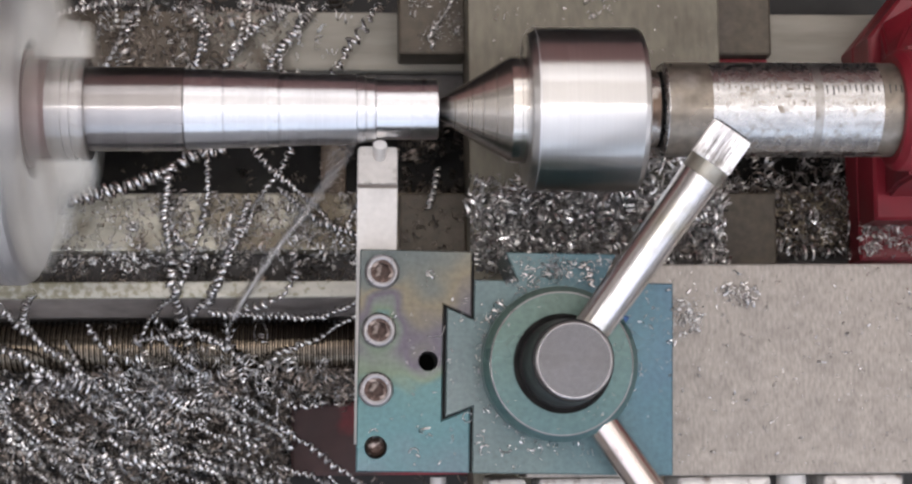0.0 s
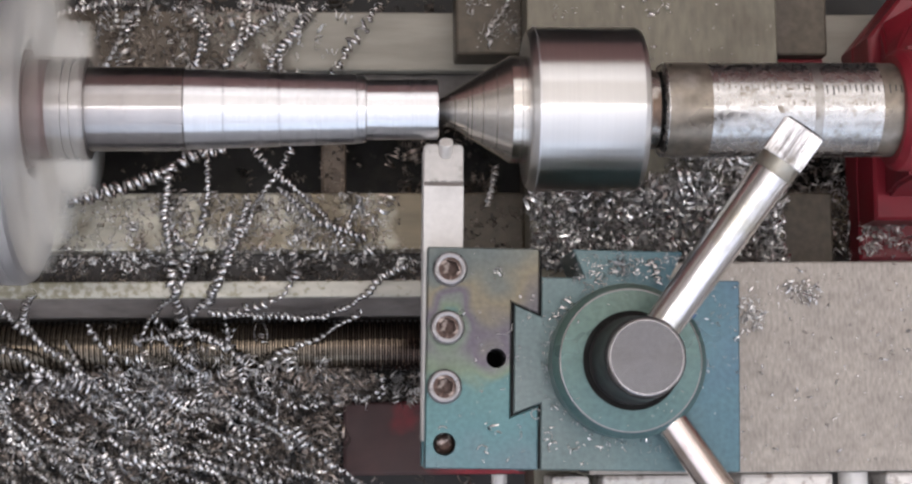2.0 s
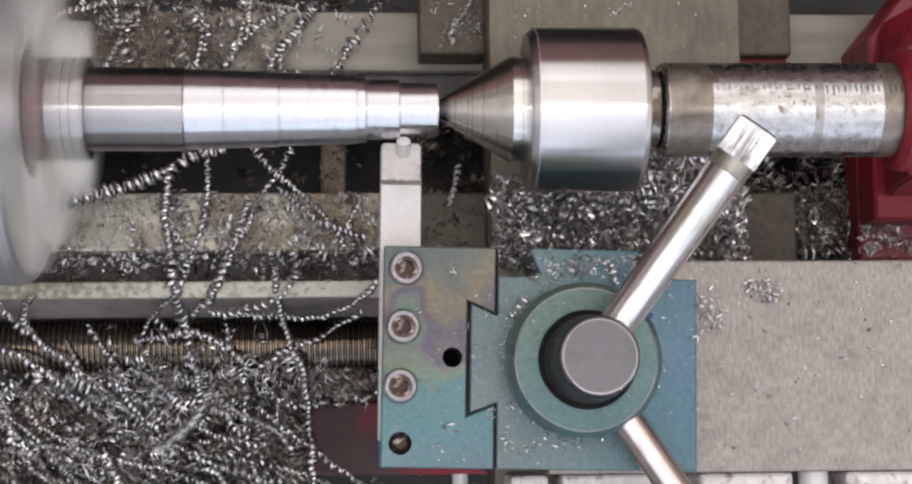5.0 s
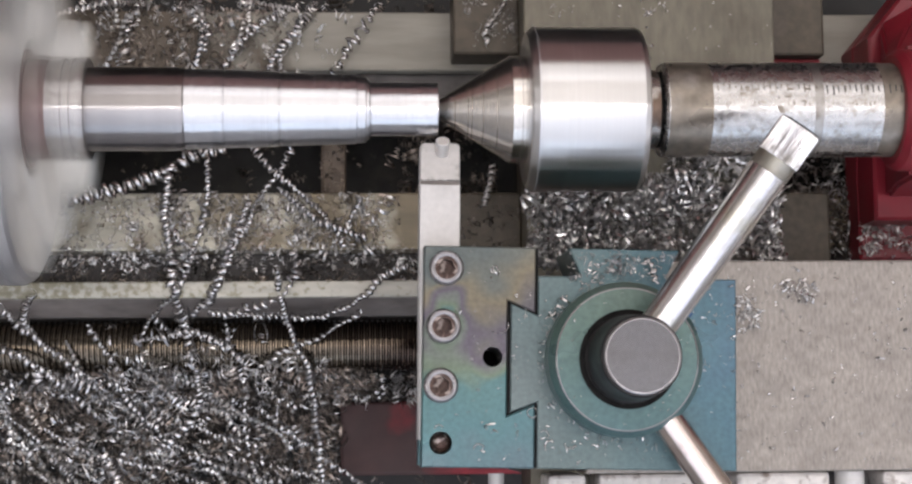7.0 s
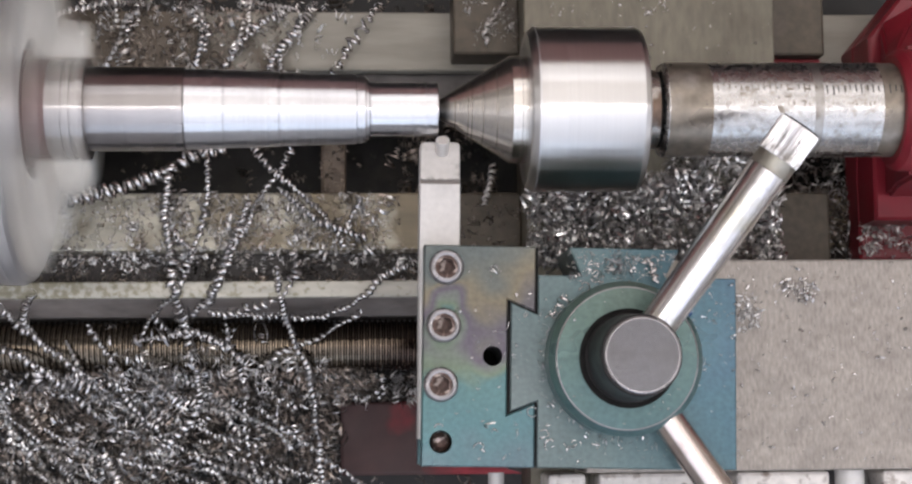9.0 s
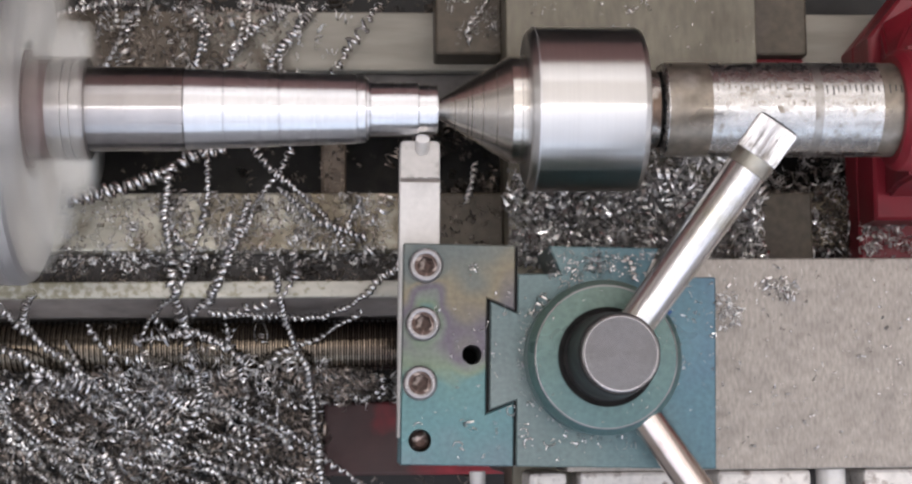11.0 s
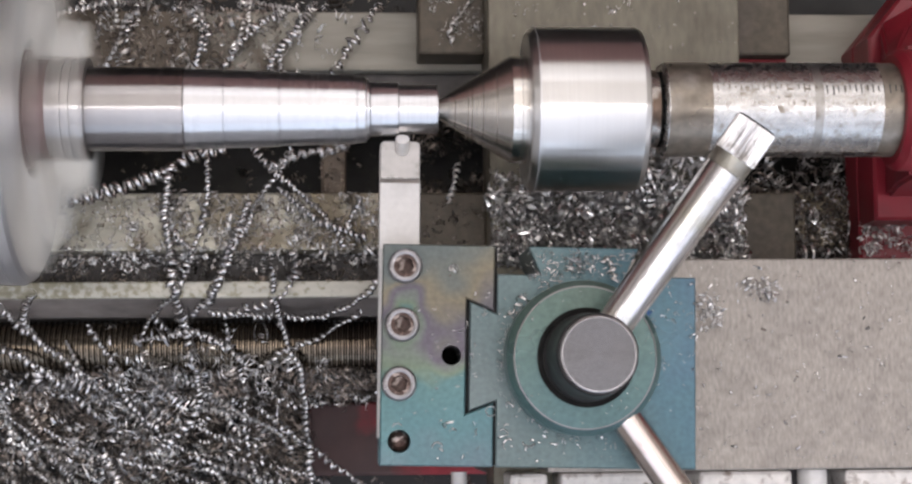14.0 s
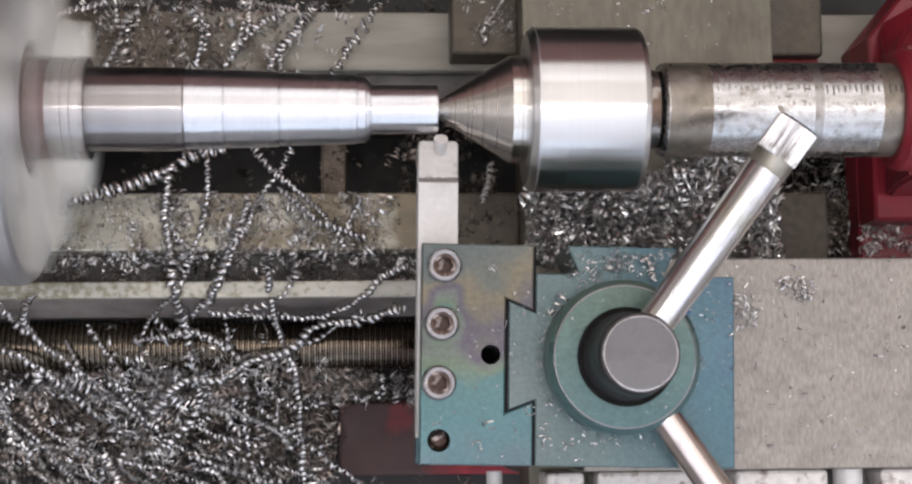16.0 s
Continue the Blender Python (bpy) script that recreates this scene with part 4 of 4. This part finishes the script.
    scatter("chip_heap", 3600, (-190, -20, -110, -34), heap_mound, 1.35, "deep tangled heap of dull steel chips", "fines", 9, turns=(1.0, 5.5), flat=0.35, wid=(0.12, 0.30), density=clear_of_apron)
    scatter("chip_heap", 420, (-190, -20, -110, -36), lambda x, y: heap_mound(x, y) + 4, 1.2, "bright curled chips on top of heap", "chip", 10, turns=(0.8, 4), flat=0.4, density=clear_of_apron)
    scatter("chip_heap", 620, (-190, -58, -110, -36), lambda x, y: heap_mound(x, y) + 6, 2.3, "thin open curls on top of heap", "swarf", 44, turns=(0.25, 0.9), flat=0.7, wid=(0.07, 0.17), density=patchy(0.06, 0.3, 0.65, 11))
    scatter("chip_heap", 420, (-62, 20, -47, -36), lambda x, y: -157 + 3 * noise.noise(Vector((x * .09, y * .09, 5))), 1.4, "dark oily chips between leadscrew and apron", "fines", 47, turns=(0.6, 3), flat=0.4, wid=(0.15, 0.35))
    scatter("chip_heap", 200, (-62, 20, -47, -36), lambda x, y: -153 + 3 * noise.noise(Vector((x * .09, y * .09, 5))), 1.5, "bright curls between leadscrew and apron", "swarf", 48, turns=(0.5, 2.5), flat=0.5, wid=(0.12, 0.3))
    scatter("wire_tangle", 300, (-142, -88, -72, -33), lambda x, y: heap_z(y) + 3 + 4 * noise.noise(Vector((x * .08, y * .08, 8))), 2.9, "fine bluish wire-like chips tangled on heap", "chip", 45, turns=(0.3, 1.1), flat=0.6, wid=(0.05, 0.10), density=patchy(0.06, 0.35, 0.6, 13))
    scatter("chip_heap", 900, (-190, 150, -150, -40), lambda x, y: -172 + 10 * noise.noise(Vector((x * .04, y * .04, 6))), 1.5, "oily dark chips deep in the tray", "fines", 11, turns=(0.6, 2.5), flat=0.5)
    rng = random.Random(12)
    verts, faces = [], []
    for k in range(70):
        x, y = rng.uniform(-185, -75), rng.uniform(-112, -40)
        a = rng.gauss(-0.55, 0.5)
        ln = rng.uniform(18, 60)
        pts = []
        for i in range(5):
            s = (i / 4 - 0.5) * ln
            px, py = x + s * math.cos(a) + rng.gauss(0, 2.5), y + s * math.sin(a) + rng.gauss(0, 2.5)
            pts.append((px, py, min(-126 if py > -34 else 0, heap_z(py)) + rng.uniform(-7, 3)))
        coil(verts, faces, smooth_path(pts, 1.0), rng.uniform(0.9, 1.4), rng.uniform(2.2, 3.0), rng.uniform(0.9, 1.4), rng, per_turn=7)
    for k in range(12):
        x, y = rng.uniform(-135, -55), rng.uniform(86, 125)
        a = rng.gauss(1.0, 0.5)
        ln = rng.uniform(14, 40)
        pts = []
        for i in range(4):
            s = (i / 3 - 0.5) * ln
            px, py = x + s * math.cos(a) + rng.gauss(0, 2), y + s * math.sin(a) + rng.gauss(0, 2)
            pts.append((px, py, heap_z(max(py, 75)) + rng.uniform(-1, 3)))
        coil(verts, faces, smooth_path(pts, 1.0), rng.uniform(0.6, 1.1), rng.uniform(1.8, 2.6), rng.uniform(0.8, 1.2), rng, per_turn=7)
    ob = from_lists("chip_tangle", verts, faces, "swarf")
    ob.matrix_basis = at(0, 0, 0)
    tagged(ob, "tangled curled chip strings in the heap", "metal chips", "", "stuff")


chips_on_lathe()


HOOKS = [(3.0, -53.6, 1.5, 30, 320, 0), (-6.5, -26.6, 2.6, -95, 10, 0), (41.5, -7.6, 1.3, 0, 330, 0), (-13.5, -64.5, 1.6, 20, 170, 0), (8.5, -64.0, 1.8, 60, 220, 0), (6.5, -60.5, 1.4, -30, 130, 0),
         (14.5, -62.5, 2.0, 190, 330, 0), (-8.0, -10.0, 1.2, 0, 200, 0), (-25.5, -58.5, 1.5, 40, 160, 0), (12.0, -22.5, 1.5, 100, 330, 0), (9.0, -30.0, 1.3, 60, 300, 0), (20.0, -15.5, 1.4, -60, 150, 0)]


def chips_that_ride():
    """Chips lying on the cross slide and the tool post; they travel along with these."""
    made = []

    def rise(x, y):
        return 3.0 * max(0, noise.noise(Vector((x * .1, y * .1, 2))))
    # plan of the plinth and post tops, all in the cross slide's space
    made.append(scatter("slide_chips", 1500, (9, 97, -3, 30), -62, 1.25, "grey fines under the pile on cross slide", "greyfines", 20, density=lambda x, y: min(1.0, max(0.04, (31 - y) / 8)), turns=(0.3, 1.2), wid=(0.25, 0.6)))
    made.append(scatter("slide_chips", 1500, (9, 97, -3, 30), -61.5, 1.2, "grey chips under the pile on cross slide", "swarf", 46, density=lambda x, y: min(1.0, max(0.04, (31 - y) / 8)), turns=(0.3, 1.2), wid=(0.2, 0.5)))
    made.append(scatter("slide_chips", 1700, (9, 97, -3, 30), lambda x, y: -62 + 5.0 * max(0, noise.noise(Vector((x * .1, y * .1, 2)))), 1.35, "dense curled chips piled on cross slide", "swarf", 21,
                        density=lambda x, y: min(1.0, max(0.12, (31 - y) / 8)) * (0.45 if x < 17 else 1), turns=(0.5, 2.2), flat=0.6, wid=(0.14, 0.34)))
    made.append(scatter("slide_chips", 620, (14, 96, -2, 28), lambda x, y: -60 + 4.0 * noise.noise(Vector((x * .1, y * .1, 2))), 1.9, "bright curls on the chip pile", "chip", 22, turns=(0.4, 1.3), flat=0.9, wid=(0.14, 0.34),
                        density=lambda x, y: min(1.0, max(0.1, (29 - y) / 8))))
    made.append(scatter("slide_chips", 420, (58, 97, 27, 46), lambda x, y: -62 + rise(x, y), 1.4, "curled chips piled under the quill", "swarf", 19, turns=(0.4, 2.0), flat=0.5))
    made.append(scatter("slide_chips", 90, (12, 98, 70, 104), -62, 0.6, "few small chips on cross slide", "chip", 23, density=patchy(0.12, 0.45, 0.7, 3)))
    made.append(scatter("slide_chips", 60, (50, 62, 86, 97), -62, 0.8, "few small chips on cross slide", "chip", 24))
    made.append(scatter("plinth_chips", 420, (70, 160, -70, -5), -34, 0.55, "tiny bright chips on steel plinth", "chip", 25, turns=(0.3, 0.9), wid=(0.3, 0.5)))
    made.append(scatter("plinth_chips", 110, (88, 104, -19, -8), -34, 0.85, "small cluster of bright chips", "chip", 26, density=lambda x, y: max(0.0, 1 - ((x - 96) / 8) ** 2 - ((y + 14) / 4.5) ** 2)))
    made.append(scatter("plinth_chips", 120, (70, 86, -30, -12), -34, 0.8, "small cluster of bright chips", "swarf", 27, density=lambda x, y: max(0.0, 1 - ((x - 77) / 7) ** 2 - ((y + 21) / 8) ** 2)))

    def round_post(x, y):
        """Chips gather against the collar, thickest at its rear and headstock side."""
        r, a = math.hypot(x - 30.5, y + 38.0), math.degrees(math.atan2(y + 38.0, x - 30.5))
        if r < 23.6 or (x > 44 and y < -55) or (x > 35 and y > -22):
            return 0.0
        close = max(0.0, 1 - (r - 23.6) / 3.5)
        side = 1.0 if 75 < a or a < -165 else (0.45 if a < -95 else 0.2)
        return 0.07 + 0.9 * close * side
    made.append(scatter("post_chips", 240, (15, 48, -14, -4.5), 0, 0.55, "tiny bright chips on tool post", "chip", 28, turns=(0.3, 1.2), wid=(0.2, 0.4), density=patchy(0.16, 0.3, 0.7, 2)))
    made.append(scatter("post_chips", 60, (17, 42, -13, -6), 0, 1.0, "small bright curls on tool post", "chip", 39, turns=(0.4, 1.4), wid=(0.15, 0.3), density=patchy(0.16, 0.4, 0.7, 5)))
    made.append(scatter("post_chips", 300, (5, 66, -69, -11), 0, 0.55, "tiny bright chips round the collar", "chip", 29, turns=(0.3, 1.3), wid=(0.2, 0.4), density=round_post))
    made.append(scatter("post_chips", 34, (6, 66, -66, -12), 0, 0.95, "small bright curls round the collar", "chip", 40, turns=(0.5, 1.6), wid=(0.15, 0.3), density=round_post))
    made.append(scatter("post_chips", 46, (50, 66, -30, -13), 0, 0.6, "tiny bright chips on tool post", "chip", 42, turns=(0.3, 1.2), wid=(0.2, 0.45)))
    made.append(scatter("post_chips", 26, (10, 52, -58, -18), 13, 0.45, "tiny bright chips on collar", "chip", 30, turns=(0.3, 1.0),
                        density=lambda x, y: 1.0 if 16 < math.hypot(x - 30.5, y + 38.0) < 20.6 else 0.0))
    made.append(scatter("holder_chips", 60, (-28, 3, -68, -4), 0, 0.5, "tiny bright chips on tool holder", "chip", 31, turns=(0.3, 1.2), wid=(0.2, 0.45),
                        density=lambda x, y: 0.0 if (x < -17 and y > -52) or math.hypot(x + 24.4, y + 63.8) < 4 else 1.0))
    made.append(scatter("holder_chips", 14, (-20, 3, -60, -6), 0, 1.0, "small bright curls on tool holder", "chip", 43, turns=(0.5, 1.5), wid=(0.15, 0.3)))
    # one larger white curl and a blue flake on the post
    verts, faces = [], []
    coil(verts, faces, smooth_path([(41.5, -14, 0.9), (41, -10, 1.2), (39.5, -7, 1.0), (38, -8.5, 1.0)]), 0.9, 2.2, 0.9, random.Random(3), thick=0.15)
    ob = from_lists("curl", verts, faces, "chip")
    ob.matrix_basis = at(0, 0, 0)
    made.append(tagged(ob, "single bright curled chip on tool post", "metal chip"))
    # open hooks and rings of wire-thin chip
    for x, y, r, a0, a1, z in HOOKS:
        verts, faces = [], []
        path = smooth_path([(r * math.cos(radians(a0 + (a1 - a0) * i / 8)), r * math.sin(radians(a0 + (a1 - a0) * i / 8)), 0.35 + 0.1 * i / 8) for i in range(9)], 0.2)
        coil(verts, faces, path, 0.16, 0.9, 0.42, random.Random(int(x * 7) % 97), thick=0.14, per_turn=6)
        ob = from_lists("hook", verts, faces, "chip")
        ob.matrix_basis = at(x, y, z)
        made.append(tagged(ob, "small bright hook of curled chip", "metal chip", "chip hooks"))
    # larger shards beside the post
    rng = random.Random(61)
    for x, y in ((71.5, -22.5), (73.0, -25.5), (70.0, -18.5), (76.0, -16.0), (79.0, -13.0), (88.0, -12.5), (92.5, -10.5), (98.0, -14.5), (101.5, -12.0), (74.0, -30.0)):
        bm = bmesh.new()
        ln, w = rng.uniform(1.4, 3.4), rng.uniform(0.35, 0.8)
        plate(bm, [(-ln / 2, -w / 2), (ln * 0.3, -w * 0.6), (ln / 2, 0.1), (ln * 0.25, w / 2), (-ln * 0.4, w * 0.4)], 0.02, rng.uniform(0.3, 0.8), chamfer=0.12)
        ob = part("shard", bm, "chip")
        ob.matrix_basis = at(x, y, -33.95, rng.uniform(-14, 14), rng.uniform(-14, 14), rng.uniform(0, 180))
        made.append(tagged(ob, "bright broken chip shard on steel plinth", "metal chip", "chip shards"))
    bm = bmesh.new()
    plate(bm, [(48.5, -24.5), (52.0, -25.2), (53.2, -23.6), (50.5, -22.6), (49.0, -23.0)], 0.05, 0.9, chamfer=0.3)
    ob = part("flake", bm, "blue")
    ob.matrix_basis = at(0, 0, 0)
    made.append(tagged(ob, "small blue burnt chip flake", "metal chip"))
    return made


RIDERS = chips_that_ride()


def riding_string(radius, *pts):
    verts, faces = [], []
    coil(verts, faces, smooth_path(pts), radius, 2.6, 1.4, random.Random(len(pts)), thick=0.12)
    ob = from_lists("chip_string", verts, faces, "swarf")
    ob.matrix_basis = at(0, 0, 0)
    RIDERS.append(tagged(ob, "dull curled chip string lying on saddle", "metal chip", "long chip strings"))


riding_string(1.0, (-1.0, 36.0, -80), (-3.0, 27.0, -77), (-5.0, 20.4, -77))
riding_string(0.8, (-2.4, 78.5, -78), (-3.3, 84.0, -78), (1.0, 90.5, -78), (4.2, 96, -78))
scattered = scatter("saddle_chips", 140, (-15, 9, 78, 104), -80, 0.6, "small chips on saddle wing", "swarf", 33, density=patchy(0.12, 0.4, 0.7, 3))
# chips that the apron pushes along before it
for count, stuff, seed in ((420, "fines", 51), (90, "swarf", 52)):
    RIDERS.append(scatter("apron_chips", count, (-84, -57.5, -80, -45), lambda x, y: -166 - 0.25 * (x + 57) + 5 * noise.noise(Vector((x * .09, y * .09, 5))), 1.5, "dark oily chips heaped against the apron", stuff, seed, turns=(0.6, 3), flat=0.4, wid=(0.12, 0.32)))
RIDERS += [scattered, scatter("saddle_chips", 90, (-15, 9, -2, 26), -81, 0.9, "small chips on saddle wing", "fines", 34)]



# ---- what moves ----
DX = [(0, 0), (0.5, -2.47), (0.6, -2.4), (0.7, 4.0), (0.8, 13.5), (0.9, 17.2), (1.0, 19.15), (1.5, 20.84), (2.0, 20.84), (2.45, 20.84), (2.55, 20.6), (3.0, 18.1), (3.5, 15.6),
      (4.0, 12.6), (5.0, 7.4), (6.0, 2.3), (6.45, -0.1), (6.5, -0.27), (6.55, -0.25), (6.63, 7.0), (6.7, 10.5), (6.8, 16.6), (6.9, 19.0), (7.0, 19.75), (9.2, 19.75), (9.5, 19.7), (10.5, 13.4), (11.1, 13.4),
      (11.3, 14.2), (11.5, 18.66), (12.0, 19.75), (12.5, 19.75), (12.7, 17.0), (13.0, 13.15), (13.5, 10.4), (14.0, 7.1), (14.5, 3.6), (15.0, 0.0), (15.2, -1.1), (15.3, -0.4), (15.4, 4.7), (15.47, 9.5), (15.53, 10.8), (15.6, 14.4), (15.7, 17.1), (15.8, 18.4), (16.0, 19.15)]
DY = [(0, 0), (0.6, 0), (1.0, 0.27), (1.5, 0.27), (2.0, 0.72), (2.3, 0.95), (2.5, 1.1), (8.6, 1.1), (9.0, 1.38), (9.5, 1.85), (13.0, 1.85), (13.5, 1.72), (15.0, 1.72), (15.4, 1.85), (16.0, 1.85)]


def motions():
    times = [t for t, _ in DX]
    times = sorted(set(times + [t for t, _ in DY] + [round(0.25 * k, 2) for k in range(65)]))
    walk(SADDLE, [(t, at(between(DX, t), 0, 0)) for t in times])
    for thing in (SLIDE, POST, HOLDER, TOOL, *RIDERS):
        x, y, z = thing.matrix_basis.translation
        turn = thing.matrix_basis.to_3x3().to_4x4()
        walk(thing, [(t, Matrix.Translation((x + between(DX, t) / 1000, y + between(DY, t) / 1000, z)) @ turn) for t in times])
    # spindle: one row a frame, 83 degrees each
    for thing in (CHUCK, WORK, CENTRE):
        c = thing.matrix_basis.translation.copy()
        walk(thing, [(k / FPS, pose(*c, rx=(82.7 * k) % 360)) for k in range(481)])
    # the layers of the bar that the three cuts take away
    spans = ((0.0, 0.5, -27.2), (2.5, 6.5, -26.35), (9.5, 16.0, -25.7))
    for skin, (t0, t1, end) in zip(SKINS, spans):
        rows, x = [], -4.7 if t0 else -24.2
        for t in times:
            if t0 <= t <= t1:
                x = min(x, -24.2 + between(DX, t))
            if t >= t1:
                x = end
            rows.append((t, rel(x, 0, 0)))
        walk(skin, rows)

    # chip strings thrown off by the cuts
    def fly(thing, rows):
        x, y, z = (c * 1000 for c in thing.matrix_basis.translation)
        z -= Z0 * 1000
        walk(thing, [(t, at(x + dx, y + dy, z + dz, rx, ry, rz)) for t, dx, dy, dz, rx, ry, rz in rows])
    fly(FLY_A, [(0, -18, -12, -24, 0, 0, 40), (2.6, -18, -12, -24, 0, 0, 40), (2.9, 4, 14, 10, 10, 10, 60), (3.2, 2, 6, 6, 0, 8, 20), (3.45, 0, 0, 0, 0, 0, 0), (5.0, 2, 0, 0, 0, 0, 0), (6.5, 4, 1, 0, 0, 0, 2),
                (13.0, 3, 0, 0, 0, 0, 1), (15.2, -1, 0, 0, 0, 0, -1), (16.0, -1, 0, 0, 0, 0, -1)])
    fly(FLY_B, [(0, 0, 0, 0, 0, 0, 0), (0.12, -20, -26, -24, 10, 0, 10), (0.35, -44, -52, -66, 20, 0, -10), (0.6, -58, -62, -84, 0, 0, -30), (16.0, -58, -62, -84, 0, 0, -30)])
    fly(FLY_D, [(0, -66, -100, -88, 0, 0, -20), (2.75, -66, -100, -88, 0, 0, -20), (3.0, 10, 20, -20, 40, 0, 60), (3.25, -20, 2, 0, 90, 0, 10), (3.5, 14, 0, 0, 150, 0, -10), (3.75, 0, -2, 2, 230, 0, 20),
                (4.0, 10, 0, 0, 300, 0, 0), (4.3, 2, -6, -8, 375, 0, 30), (4.7, -20, -60, -60, 400, 0, 60), (5.1, -50, -90, -88, 400, 0, 50), (16.0, -50, -90, -88, 400, 0, 50)])
    fly(FLY_E, [(0, -20, -30, -58, 0, 0, 4), (14.5, -20, -30, -58, 0, 0, 4), (14.7, 6, 6, 16, 0, 6, -6), (14.87, 0, 0, 1, 0, 0, 0), (15.1, 0, 0, 1, 0, 0, 0), (15.25, -2, -1, 0, 0, 0, 1), (15.4, 1, 2, 1, 0, 0, 2), (15.6, 1, 1, 0, 0, 0, 1), (16.0, 0, 0, 0, 0, 0, 0)])
    fly(FLY_C, [(0, -60, -85, -86, 0, 0, 20), (13.6, -60, -85, -86, 0, 0, 20), (13.85, -20, -20, -30, 30, 0, 40), (14.0, -2, 2, 8, 10, 0, 5), (14.4, -6, -4, 2, 60, 0, 20), (14.8, -3, -4, 0, 100, 0, 0),
                (15.1, -4, -6, 0, 160, 0, 10), (15.3, -30, -50, -50, 170, 0, 30), (15.6, -40, -70, -84, 180, 0, 30), (16.0, -40, -70, -84, 180, 0, 30)])


motions()
